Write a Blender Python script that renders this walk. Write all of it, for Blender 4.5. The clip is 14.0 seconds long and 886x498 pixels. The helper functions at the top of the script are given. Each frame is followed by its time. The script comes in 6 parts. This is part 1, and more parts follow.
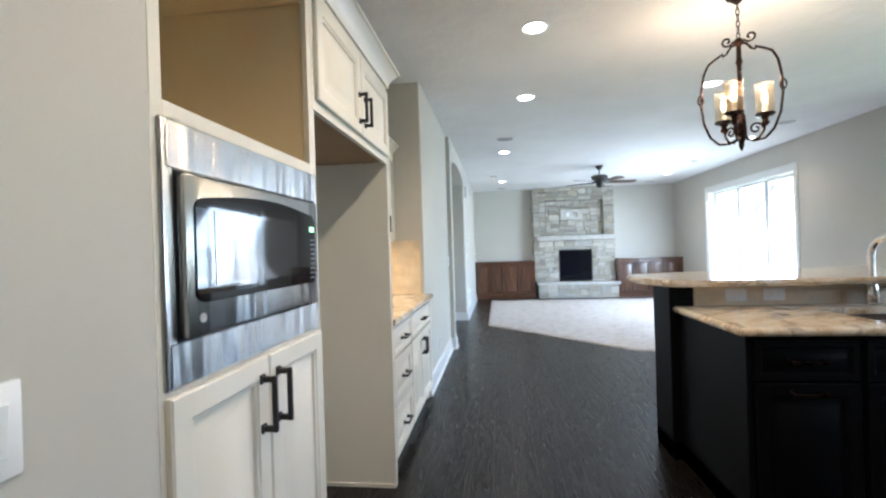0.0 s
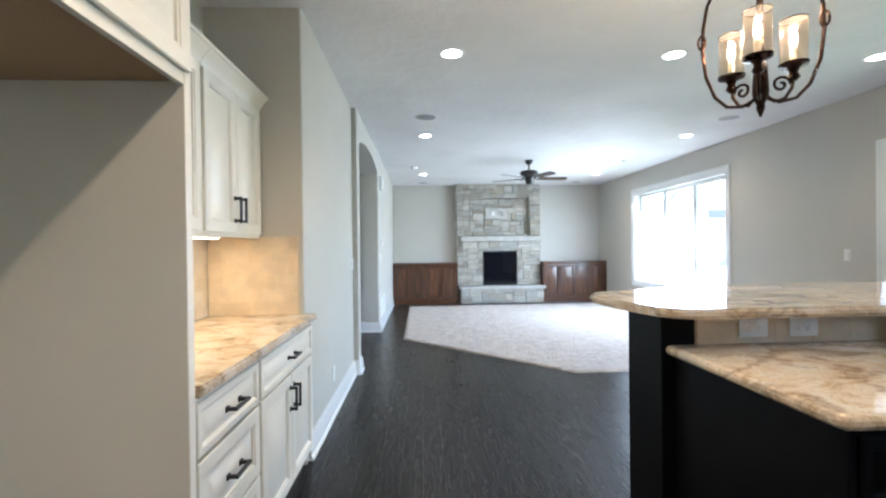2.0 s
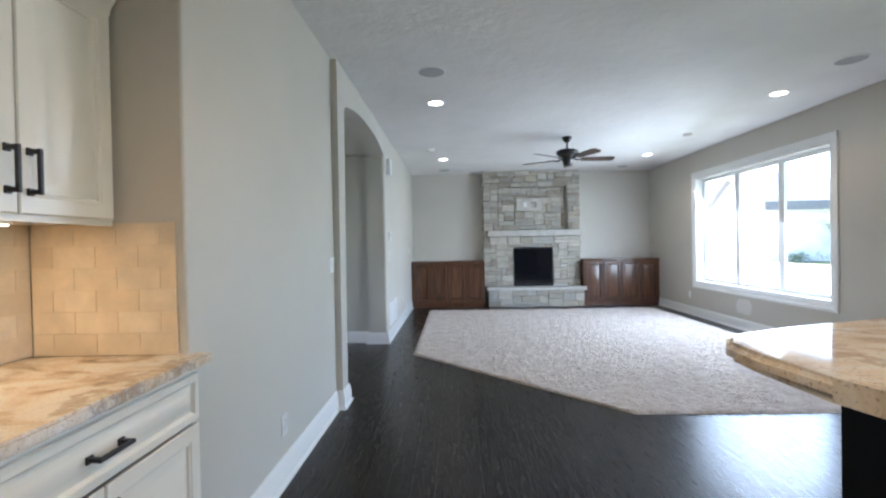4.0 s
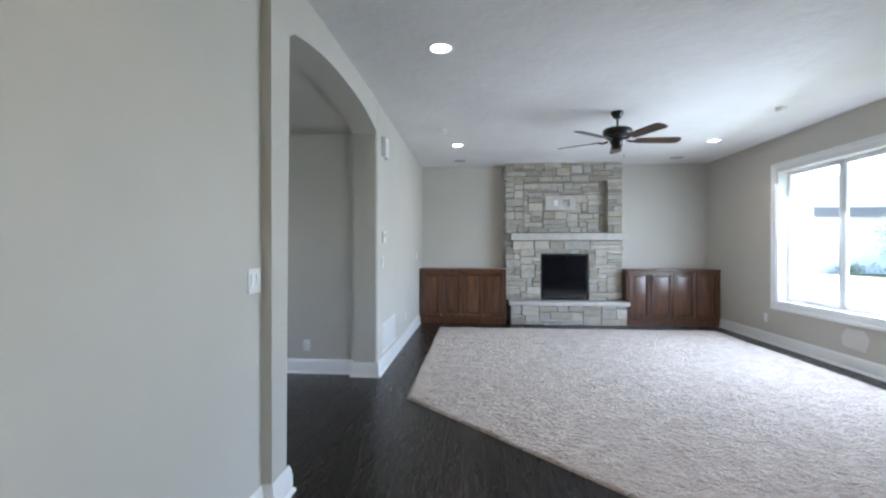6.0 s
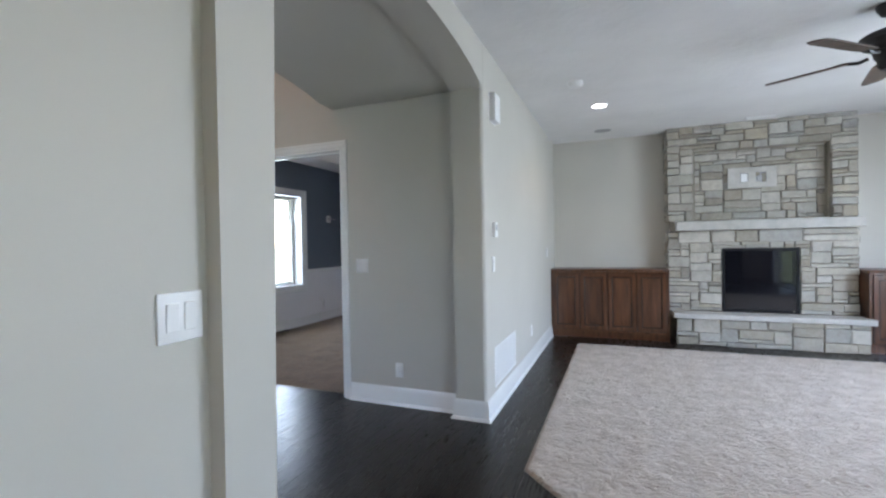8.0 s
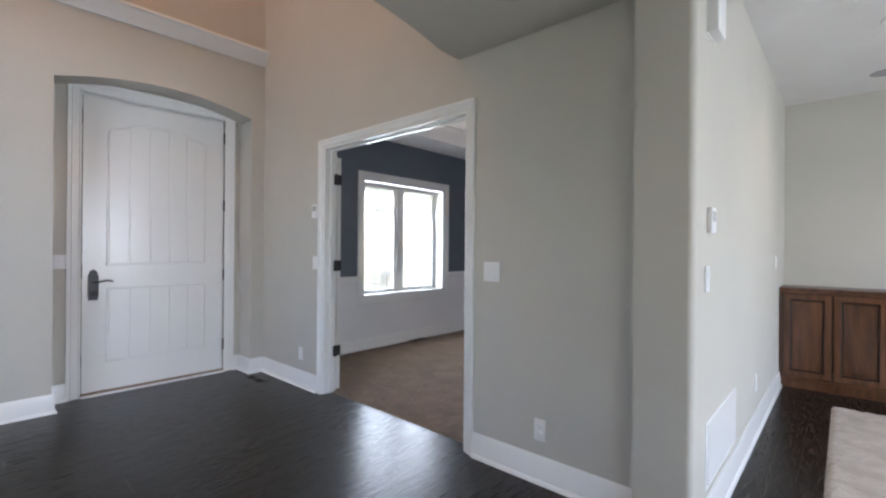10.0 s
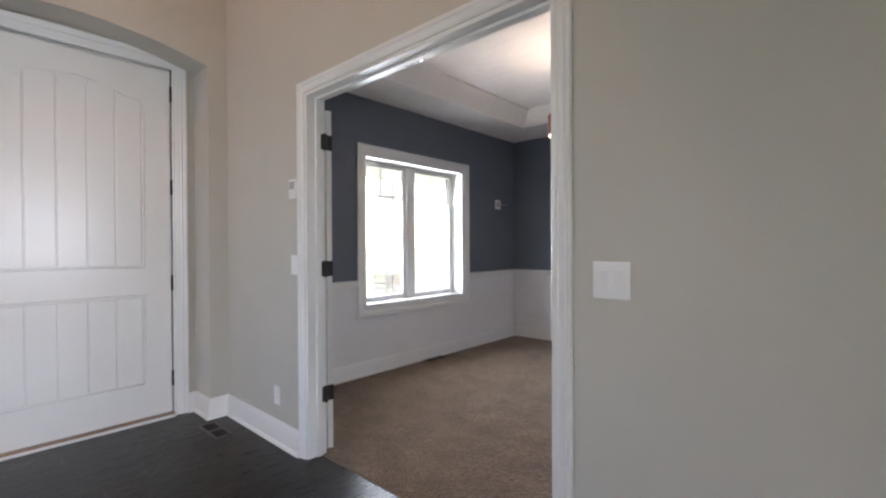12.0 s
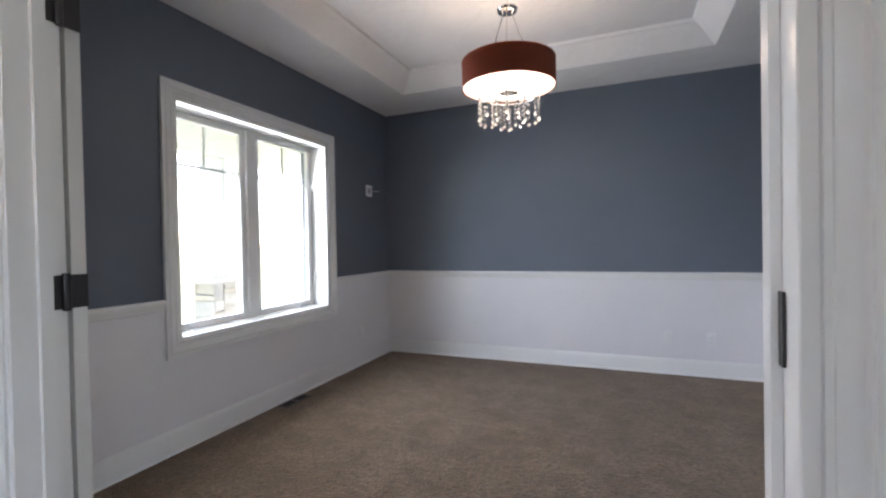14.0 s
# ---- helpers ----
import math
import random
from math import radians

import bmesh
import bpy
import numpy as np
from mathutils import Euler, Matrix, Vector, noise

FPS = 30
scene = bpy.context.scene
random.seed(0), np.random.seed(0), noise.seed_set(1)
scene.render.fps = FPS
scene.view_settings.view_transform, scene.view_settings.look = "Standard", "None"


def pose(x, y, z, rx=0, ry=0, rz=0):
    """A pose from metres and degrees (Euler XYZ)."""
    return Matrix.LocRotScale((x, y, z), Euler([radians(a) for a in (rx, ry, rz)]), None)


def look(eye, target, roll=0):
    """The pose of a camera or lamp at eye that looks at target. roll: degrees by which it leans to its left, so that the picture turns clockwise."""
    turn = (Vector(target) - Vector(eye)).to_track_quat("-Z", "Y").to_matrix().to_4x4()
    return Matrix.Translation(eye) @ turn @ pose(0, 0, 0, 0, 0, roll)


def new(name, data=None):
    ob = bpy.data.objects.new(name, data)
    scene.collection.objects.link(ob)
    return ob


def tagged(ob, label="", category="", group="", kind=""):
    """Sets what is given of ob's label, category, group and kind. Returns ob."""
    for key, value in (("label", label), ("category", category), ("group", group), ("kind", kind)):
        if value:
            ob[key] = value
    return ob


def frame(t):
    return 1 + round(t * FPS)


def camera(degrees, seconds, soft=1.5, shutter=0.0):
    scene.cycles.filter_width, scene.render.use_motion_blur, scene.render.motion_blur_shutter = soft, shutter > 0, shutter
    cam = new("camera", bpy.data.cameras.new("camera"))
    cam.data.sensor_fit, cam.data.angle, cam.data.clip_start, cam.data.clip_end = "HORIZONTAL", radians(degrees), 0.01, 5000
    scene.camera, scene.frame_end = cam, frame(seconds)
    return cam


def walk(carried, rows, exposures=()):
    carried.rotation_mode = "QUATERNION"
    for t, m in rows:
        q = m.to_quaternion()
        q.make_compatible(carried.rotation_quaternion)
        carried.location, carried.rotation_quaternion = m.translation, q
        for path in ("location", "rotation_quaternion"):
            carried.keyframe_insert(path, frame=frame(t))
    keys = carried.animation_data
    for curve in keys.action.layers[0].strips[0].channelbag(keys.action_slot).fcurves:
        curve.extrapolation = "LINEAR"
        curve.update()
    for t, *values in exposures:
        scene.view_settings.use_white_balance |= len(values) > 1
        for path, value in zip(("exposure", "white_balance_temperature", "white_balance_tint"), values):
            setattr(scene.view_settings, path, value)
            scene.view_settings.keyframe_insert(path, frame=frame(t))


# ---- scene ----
STOPS = 3.5           # the camera's exposure, set for the rooms: daylight outside burns out
DIM = 2.0 ** -STOPS
cam = camera(89.8, 14.0, soft=2.3)
PATH = [
    (0, (0.59, 0.396, 1.289), (0.343, 2.381, 1.29), -1.8),
    (0.5, (0.583, 0.646, 1.304), (0.476, 2.643, 1.297), -1.5),
    (1, (0.594, 0.910, 1.309), (0.568, 2.909, 1.291), -1.5),
    (1.5, (0.624, 1.207, 1.302), (0.671, 3.206, 1.288), -0.8),
    (2, (0.656, 1.486, 1.304), (0.753, 3.484, 1.293), -0.7),
    (4.5, (0.971, 2.973, 1.279), (0.865, 4.97, 1.255), -0.7),
    (5, (1.008, 3.33, 1.279), (0.874, 5.326, 1.271), -0.2),
    (5.5, (1.004, 3.7, 1.286), (0.872, 5.696, 1.283), -0.0),
    (6, (0.991, 4.023, 1.291), (0.837, 6.017, 1.284), -0.0),
    (6.5, (0.986, 4.333, 1.282), (0.755, 6.32, 1.277), -0.6),
    (7, (0.971, 4.688, 1.286), (0.597, 6.653, 1.274), -1.0),
    (7.5, (0.951, 5.004, 1.275), (0.396, 6.926, 1.267), -1.1),
    (8, (0.916, 5.288, 1.294), (0.171, 7.144, 1.273), -1.0),
    (8.2, (0.906, 5.412, 1.274), (0.078, 7.233, 1.264), -1.2),
    (8.5, (0.846, 5.561, 1.294), (-0.086, 7.33, 1.276), -1.0),
    (9, (0.781, 5.832, 1.271), (-0.341, 7.488, 1.267), 0.0),
    (11.5, (-0.312, 6.925, 1.25), (-1.727, 8.338, 1.233), -0.1),
    (12, (-0.55, 7.102, 1.236), (-1.894, 8.583, 1.224), -0.3),
    (12.5, (-0.807, 7.265, 1.235), (-2.031, 8.846, 1.227), -0.3),
    (13, (-1.056, 7.4, 1.24), (-2.118, 9.095, 1.233), -0.5),
    (13.5, (-1.282, 7.635, 1.22), (-2.192, 9.416, 1.212), -1.0),
    (14, (-1.474, 7.877, 1.217), (-2.228, 9.729, 1.19), -1.1),
]
walk(cam, [(t, look(eye, target, roll)) for t, eye, target, roll in PATH],
     exposures=[(0.0, STOPS + 0.66, 5600, 10), (2.2, STOPS + 0.62, 5680, 11), (4.5, STOPS - 0.03, 5850, 14), (7.5, STOPS + 0.02, 5900, 15), (9.2, STOPS + 0.12, 6120, 18), (11.3, STOPS + 0.32, 6600, 20), (12.5, STOPS + 0.14, 6750, 22), (13.5, STOPS + 0.02, 6850, 22), (14.0, STOPS + 0.12, 6550, 20)])

# ---- world, sun, large lights ----
world = bpy.data.worlds.new("sky")
scene.world = world
world.use_nodes = True
wn = world.node_tree.nodes
sky = wn.new("ShaderNodeTexSky")
sky.sky_type, sky.sun_disc = "NISHITA", False
sky.sun_elevation, sky.sun_rotation = radians(49.4), radians(-29)
sky.dust_density = 2.0
wn["Background"].inputs["Strength"].default_value = 0.13
world.node_tree.links.new(sky.outputs["Color"], wn["Background"].inputs["Color"])
sun = new("sun", bpy.data.lights.new("sun", "SUN"))
sun.data.energy, sun.data.angle, sun.data.color = 4.0, radians(0.6), (1, 0.95, 0.88)
sun.matrix_world = look((-10, 18, 24), (0, 0, 0))


def window_light(name, centre, target, w, h, watts, color=(0.76, 0.88, 1.0), spread=172):
    """Daylight in a window's opening."""
    lamp = new(name, bpy.data.lights.new(name, "AREA"))
    lamp.data.shape, lamp.data.size, lamp.data.size_y = "RECTANGLE", w, h
    lamp.data.energy, lamp.data.color, lamp.data.spread = watts * DIM, color, radians(spread)
    lamp.matrix_world = look(centre, target)
    return lamp


window_light("daylight_great_room", (5.16, 8.87, 1.44), (1.4, 9.5, -1.2), 2.7, 1.75, 168)
window_light("ground_bounce_great_room", (5.15, 8.87, 1.44), (3.0, 8.87, 3.0), 2.7, 1.75, 20, (0.92, 0.95, 1.0))
window_light("daylight_patio", (5.16, 4.15, 1.15), (0, 2.6, 0.3), 2.4, 2.0, 11)
window_light("daylight_dining", (-4.22, 10.48, 1.4), (0, 10.48, 0.2), 1.5, 1.5, 52, spread=135)
# fill lamp in an added foyer window, aimed at the front door
window_light("daylight_foyer", (-2.5, 4.72, 1.6), (-3.9, 7.6, 0.5), 0.8, 1.7, 26, (0.72, 0.86, 1.0), spread=150)
# fill lamp in an added kitchen window, brightens the cabinet run
window_light("daylight_kitchen", (5.16, 1.2, 1.65), (0, 1.2, 0.6), 1.1, 0.8, 16)


def bulb(name, at, watts, radius=0.03, color=(1.0, 0.72, 0.45)):
    lamp = new(name, bpy.data.lights.new(name, "POINT"))
    lamp.data.energy, lamp.data.shadow_soft_size, lamp.data.color = watts * DIM, radius, color
    lamp.location = at
    return lamp


def spot(name, at, watts, angle=130, color=(1.0, 0.76, 0.50)):
    lamp = new(name, bpy.data.lights.new(name, "SPOT"))
    lamp.data.energy, lamp.data.spot_size, lamp.data.spot_blend = watts * DIM, radians(angle), 0.5
    lamp.data.shadow_soft_size, lamp.data.color = 0.05, color
    lamp.location = at
    return lamp


# ---- materials ----
def nodes_of(name):
    m = bpy.data.materials.new(name)
    m.use_nodes = True
    nt = m.node_tree
    return m, nt, nt.nodes["Principled BSDF"]


def add(nt, kind, **inputs):
    n = nt.nodes.new(kind)
    for key, value in inputs.items():
        n.inputs[key.replace("_", " ")].default_value = value
    return n


def mix(nt, factor, a, b, blend="MIX"):
    n = nt.nodes.new("ShaderNodeMix")
    n.data_type, n.blend_type = "RGBA", blend
    for i, v in ((0, factor), (6, a), (7, b)):
        if isinstance(v, (int, float)):
            n.inputs[i].default_value = v
        elif isinstance(v, tuple):
            n.inputs[i].default_value = (*v, 1)
        else:
            nt.links.new(v, n.inputs[i])
    return n.outputs[2]


def ramp(nt, fac, *stops):
    n = nt.nodes.new("ShaderNodeValToRGB")
    while len(n.color_ramp.elements) < len(stops):
        n.color_ramp.elements.new(0.5)
    for e, (p, c) in zip(n.color_ramp.elements, stops):
        e.position, e.color = p, (*c, 1) if isinstance(c, tuple) else (c, c, c, 1)
    nt.links.new(fac, n.inputs[0])
    return n.outputs[0]


def place_of(nt, scale=(1, 1, 1), source="position", rot=(0, 0, 0)):
    """World place (or the object's own), stretched."""
    if source == "position":
        out = nt.nodes.new("ShaderNodeNewGeometry").outputs["Position"]
    else:
        out = nt.nodes.new("ShaderNodeTexCoord").outputs["Object"]
    m = nt.nodes.new("ShaderNodeMapping")
    m.inputs["Scale"].default_value = scale
    m.inputs["Rotation"].default_value = rot
    nt.links.new(out, m.inputs["Vector"])
    return m.outputs[0]


def noise_tex(nt, vec, scale, detail=4.0, rough=0.55):
    n = add(nt, "ShaderNodeTexNoise", Scale=scale, Detail=detail, Roughness=rough)
    nt.links.new(vec, n.inputs["Vector"])
    return n.outputs["Fac"]


def bump(nt, bsdf, height, strength, distance=0.01):
    n = add(nt, "ShaderNodeBump", Strength=strength, Distance=distance)
    nt.links.new(height, n.inputs["Height"])
    nt.links.new(n.outputs[0], bsdf.inputs["Normal"])


def painted(name, color, rough=0.5, fine=60.0, relief=0.1, vary=0.05, dist=0.002, spec=0.5):
    """Painted or plain surface with faint blotches and a fine relief."""
    m, nt, b = nodes_of(name)
    v = place_of(nt)
    big = noise_tex(nt, v, 1.3, 3)
    dark = tuple(c * (1 - vary) for c in color)
    lite = tuple(min(1, c * (1 + vary)) for c in color)
    col = mix(nt, ramp(nt, big, (0.3, 0.0), (0.7, 1.0)), dark, lite)
    nt.links.new(col, b.inputs["Base Color"])
    b.inputs["Roughness"].default_value = rough
    b.inputs["Specular IOR Level"].default_value = spec
    bump(nt, b, noise_tex(nt, v, fine, 5), relief, dist)
    return m


def metal(name, color, rough, brushed=None, vary=0.08, relief=0.04):
    m, nt, b = nodes_of(name)
    v = place_of(nt, brushed or (1, 1, 1))
    n = noise_tex(nt, v, 30, 4)
    col = mix(nt, n, tuple(c * (1 - vary) for c in color), tuple(min(1, c * (1 + vary)) for c in color))
    nt.links.new(col, b.inputs["Base Color"])
    b.inputs["Metallic"].default_value = 1
    r = ramp(nt, n, (0.3, rough * (1 - 2 * vary)), (0.7, rough * (1 + 2 * vary)))
    nt.links.new(r, b.inputs["Roughness"])
    bump(nt, b, n, relief, 0.001)
    return m


def glowing(name, color, strength):
    m, nt, b = nodes_of(name)
    b.inputs["Base Color"].default_value = (0.8, 0.8, 0.8, 1)
    b.inputs["Emission Color"].default_value = (*color, 1)
    b.inputs["Emission Strength"].default_value = strength * DIM
    return m


def glass(name, rough=0.0, tint=(1, 1, 1)):
    m, nt, b = nodes_of(name)
    b.inputs["Base Color"].default_value = (*tint, 1)
    b.inputs["Roughness"].default_value = rough
    b.inputs["Transmission Weight"].default_value = 1
    b.inputs["IOR"].default_value = 1.45
    return m


def window_glass(name="window_glass", tint=(0.97, 0.985, 0.98, 1), seeded=False):
    """A thin pane: clear, with its gloss by angle; seeded glass has a rippled face and a faint milkiness."""
    m, nt, b = nodes_of(name)
    nt.nodes.remove(b)
    clear = add(nt, "ShaderNodeBsdfTransparent", Color=tint)
    gloss = add(nt, "ShaderNodeBsdfGlossy", Roughness=0.04 if seeded else 0.01)
    if seeded:
        ripple = add(nt, "ShaderNodeBump", Strength=0.2, Distance=0.002)
        nt.links.new(noise_tex(nt, place_of(nt, (1, 1, 0.5)), 55, 3), ripple.inputs["Height"])
        nt.links.new(ripple.outputs[0], gloss.inputs["Normal"])
        milk = add(nt, "ShaderNodeBsdfTranslucent", Color=(0.9, 0.84, 0.74, 1))
        part_milk = add(nt, "ShaderNodeMixShader")
        nt.links.new(ramp(nt, noise_tex(nt, place_of(nt, (1, 1, 0.4)), 70, 4), (0.35, 0.0), (0.7, 0.014)), part_milk.inputs[0])
        nt.links.new(clear.outputs[0], part_milk.inputs[1])
        nt.links.new(milk.outputs[0], part_milk.inputs[2])
        clear = part_milk
    lay = add(nt, "ShaderNodeLayerWeight", Blend=0.5)
    fac = ramp(nt, lay.outputs["Facing"], (0.0, 0.04), (0.6, 0.08), (0.85, 0.3), (1.0, 1.0))
    mx = nt.nodes.new("ShaderNodeMixShader")
    nt.links.new(fac, mx.inputs[0])
    nt.links.new(clear.outputs[0], mx.inputs[1])
    nt.links.new(gloss.outputs[0], mx.inputs[2])
    nt.links.new(mx.outputs[0], nt.nodes["Material Output"].inputs["Surface"])
    return m


def timber(name, dark, light, rough=0.35, along=(1, 1, 12), per_piece=0.35, coat=0.0, relief=0.12, scale=1.0):
    """Stained wood: long grain, per-piece tone by chance."""
    m, nt, b = nodes_of(name)
    stretch = tuple(scale * (9.0 / a) for a in along)
    info = nt.nodes.new("ShaderNodeObjectInfo")
    v = place_of(nt, stretch)
    shift = nt.nodes.new("ShaderNodeVectorMath")
    shift.operation = "ADD"
    comb = nt.nodes.new("ShaderNodeCombineXYZ")
    mul = nt.nodes.new("ShaderNodeMath")
    mul.operation, mul.inputs[1].default_value = "MULTIPLY", 37.0
    nt.links.new(info.outputs["Random"], mul.inputs[0])
    for i in range(3):
        nt.links.new(mul.outputs[0], comb.inputs[i])
    nt.links.new(v, shift.inputs[0])
    nt.links.new(comb.outputs[0], shift.inputs[1])
    g = noise_tex(nt, shift.outputs[0], 2.2, 8, 0.62)
    fine = noise_tex(nt, shift.outputs[0], 11, 4, 0.6)
    col = mix(nt, ramp(nt, g, (0.32, 0.0), (0.68, 1.0)), dark, light)
    col = mix(nt, ramp(nt, fine, (0.45, 0.0), (0.75, 0.35)), col, tuple(c * 0.45 for c in dark))
    island = nt.nodes.new("ShaderNodeNewGeometry")
    both = nt.nodes.new("ShaderNodeMath")
    both.operation = "ADD"
    nt.links.new(info.outputs["Random"], both.inputs[0])
    nt.links.new(island.outputs["Random Per Island"], both.inputs[1])
    wrap = nt.nodes.new("ShaderNodeMath")
    wrap.operation = "FRACT"
    nt.links.new(both.outputs[0], wrap.inputs[0])
    tone = ramp(nt, wrap.outputs[0], (0.0, 1 - per_piece), (1.0, 1.0))
    col = mix(nt, 1.0, col, tone, "MULTIPLY")
    nt.links.new(col, b.inputs["Base Color"])
    nt.links.new(ramp(nt, fine, (0.3, rough * 0.93), (0.8, min(1, rough * 1.1))), b.inputs["Roughness"])
    b.inputs["Coat Weight"].default_value = coat
    b.inputs["Coat Roughness"].default_value = 0.15
    bump(nt, b, fine, relief, 0.002)
    return m


def granite():
    m, nt, b = nodes_of("granite")
    v = place_of(nt)
    warp = noise_tex(nt, v, 2.4, 6, 0.6)
    vo = add(nt, "ShaderNodeTexNoise", Scale=3.4, Detail=8, Roughness=0.62, Distortion=2.0)
    nt.links.new(place_of(nt, (1, 1.7, 1)), vo.inputs["Vector"])
    col = ramp(nt, vo.outputs["Fac"], (0.27, (0.18, 0.12, 0.075)), (0.38, (0.50, 0.385, 0.255)), (0.50, (0.66, 0.55, 0.41)), (0.62, (0.70, 0.64, 0.54)), (0.80, (0.50, 0.43, 0.35)))
    veins = ramp(nt, warp, (0.47, 0.0), (0.5, 0.6), (0.53, 0.0))
    col = mix(nt, veins, col, (0.20, 0.13, 0.08))
    speck = noise_tex(nt, v, 160, 2)
    col = mix(nt, ramp(nt, speck, (0.56, 0.0), (0.72, 0.6)), col, (0.15, 0.11, 0.085))
    nt.links.new(col, b.inputs["Base Color"])
    b.inputs["Roughness"].default_value = 0.06
    bump(nt, b, speck, 0.01, 0.0005)
    return m


def stone(name, *tones, rough=0.85, grain=30.0, relief=0.85):
    """Quarried stone: one tone a piece by chance, blotched and rough."""
    m, nt, b = nodes_of(name)
    v = place_of(nt)
    info = nt.nodes.new("ShaderNodeObjectInfo")
    island = nt.nodes.new("ShaderNodeNewGeometry")
    both = nt.nodes.new("ShaderNodeMath")
    both.operation = "ADD"
    nt.links.new(info.outputs["Random"], both.inputs[0])
    nt.links.new(island.outputs["Random Per Island"], both.inputs[1])
    wrap = nt.nodes.new("ShaderNodeMath")
    wrap.operation = "FRACT"
    nt.links.new(both.outputs[0], wrap.inputs[0])
    n = len(tones)
    col = ramp(nt, wrap.outputs[0], *[(i / (n - 1), c) for i, c in enumerate(tones)])
    blot = noise_tex(nt, v, 9, 6, 0.65)
    col = mix(nt, ramp(nt, blot, (0.35, 0.0), (0.75, 0.55)), col, tuple(c * 0.55 for c in tones[0]))
    gr = noise_tex(nt, v, grain, 8, 0.7)
    col = mix(nt, ramp(nt, gr, (0.4, 0.0), (0.8, 0.3)), col, (0.63, 0.59, 0.51))
    nt.links.new(col, b.inputs["Base Color"])
    b.inputs["Roughness"].default_value = rough
    bump(nt, b, gr, relief, 0.006)
    return m


def carpet(name, dark, light, tuft=55.0, relief=1.0, blot=7.0, grain=130.0, shag=0.0, speck=0.75):
    m, nt, b = nodes_of(name)
    v = place_of(nt)
    vo = add(nt, "ShaderNodeTexVoronoi", Scale=tuft)
    nt.links.new(v, vo.inputs["Vector"])
    pile = noise_tex(nt, v, blot, 5, 0.6)
    fine = noise_tex(nt, v, grain, 5, 0.75)
    col = mix(nt, ramp(nt, pile, (0.35, 0.0), (0.65, 1.0)), dark, light)
    col = mix(nt, ramp(nt, fine, (0.32, speck), (0.62, 0.0)), col, tuple(c * 0.45 for c in dark))
    nt.links.new(col, b.inputs["Base Color"])
    b.inputs["Roughness"].default_value = 1.0
    b.inputs["Specular IOR Level"].default_value = 0.1
    b.inputs["Sheen Weight"].default_value = 0.25
    h = nt.nodes.new("ShaderNodeMath")
    h.operation = "ADD"
    nt.links.new(vo.outputs["Distance"], h.inputs[0])
    nt.links.new(fine, h.inputs[1])
    lumps = add(nt, "ShaderNodeTexNoise", Scale=15.0, Detail=3.0, Roughness=0.55, Distortion=1.2)
    nt.links.new(place_of(nt, (1.0, 1.5, 1.0), rot=(0, 0, 0.5)), lumps.inputs["Vector"])
    deep = nt.nodes.new("ShaderNodeMath")
    deep.operation, deep.inputs[1].default_value = "MULTIPLY_ADD", shag
    nt.links.new(lumps.outputs["Fac"], deep.inputs[0])
    nt.links.new(h.outputs[0], deep.inputs[2])
    bump(nt, b, deep.outputs[0], relief, 0.012)
    return m


def foliage(name, dark, light):
    m, nt, b = nodes_of(name)
    isl = nt.nodes.new("ShaderNodeNewGeometry")
    nt.links.new(ramp(nt, isl.outputs["Random Per Island"], (0.0, dark), (1.0, light)), b.inputs["Base Color"])
    b.inputs["Roughness"].default_value = 0.6
    return m


M_WALL = painted("greige_wall_paint", (0.53, 0.507, 0.452), 0.55, 140, 0.25, 0.03, 0.0015, 0.3)
M_BLUE = painted("slate_blue_wall_paint", (0.140, 0.162, 0.196), 0.5, 140, 0.25, 0.05, 0.0015, 0.3)
M_CEIL = painted("knockdown_ceiling", (0.80, 0.79, 0.78), 0.9, 10, 0.7, 0.05, 0.012, 0.2)
M_TRIM = painted("white_trim_paint", (0.80, 0.80, 0.78), 0.24, 50, 0.04, 0.02)
M_WAINSCOT = painted("white_wainscot_paint", (0.76, 0.75, 0.76), 0.5, 120, 0.15, 0.03, 0.001)
M_CREAM = painted("ivory_cabinet_paint", (0.74, 0.70, 0.61), 0.32, 40, 0.05, 0.03)
M_NICHE = painted("cream_laminate_interior", (0.70, 0.585, 0.39), 0.5, 40, 0.05, 0.04)
M_BLACK = painted("black_cabinet_paint", (0.003, 0.003, 0.0035), 0.42, 40, 0.06, 0.2, spec=0.11)
M_IRON = painted("black_iron", (0.012, 0.010, 0.010), 0.38, 60, 0.1, 0.3)
M_BRONZE = metal("oil_rubbed_bronze", (0.035, 0.018, 0.012), 0.42, vary=0.5)
M_STEEL = metal("brushed_stainless_steel", (0.41, 0.41, 0.40), 0.26, (1, 0.3, 25), 0.008, 0.0)
steel_nodes = M_STEEL.node_tree
grain_way = steel_nodes.nodes.new("ShaderNodeTangent")
grain_way.direction_type, grain_way.axis = "RADIAL", "Z"
steel_nodes.links.new(grain_way.outputs[0], steel_nodes.nodes["Principled BSDF"].inputs["Tangent"])
steel_nodes.nodes["Principled BSDF"].inputs["Anisotropic"].default_value = 0.45
steel_nodes.nodes["Principled BSDF"].inputs["Anisotropic Rotation"].default_value = 0.25
bump(steel_nodes, steel_nodes.nodes["Principled BSDF"], noise_tex(steel_nodes, place_of(steel_nodes, (1, 9, 1.2), rot=(0.25, 0, 0)), 2.0, 1.0), 0.35, 0.02)
M_CHROME = metal("polished_nickel", (0.75, 0.74, 0.72), 0.1)
M_PLASTIC = painted("white_plastic", (0.80, 0.80, 0.79), 0.3, 30, 0.0, 0.01)
M_FLOOR = timber("dark_hand_scraped_oak", (0.0115, 0.0091, 0.0077), (0.0155, 0.0120, 0.0101), 0.28, (1, 14, 1), 0.45, 0.0, 0.008)
M_FLOOR.node_tree.nodes["Principled BSDF"].inputs["Specular IOR Level"].default_value = 0.32
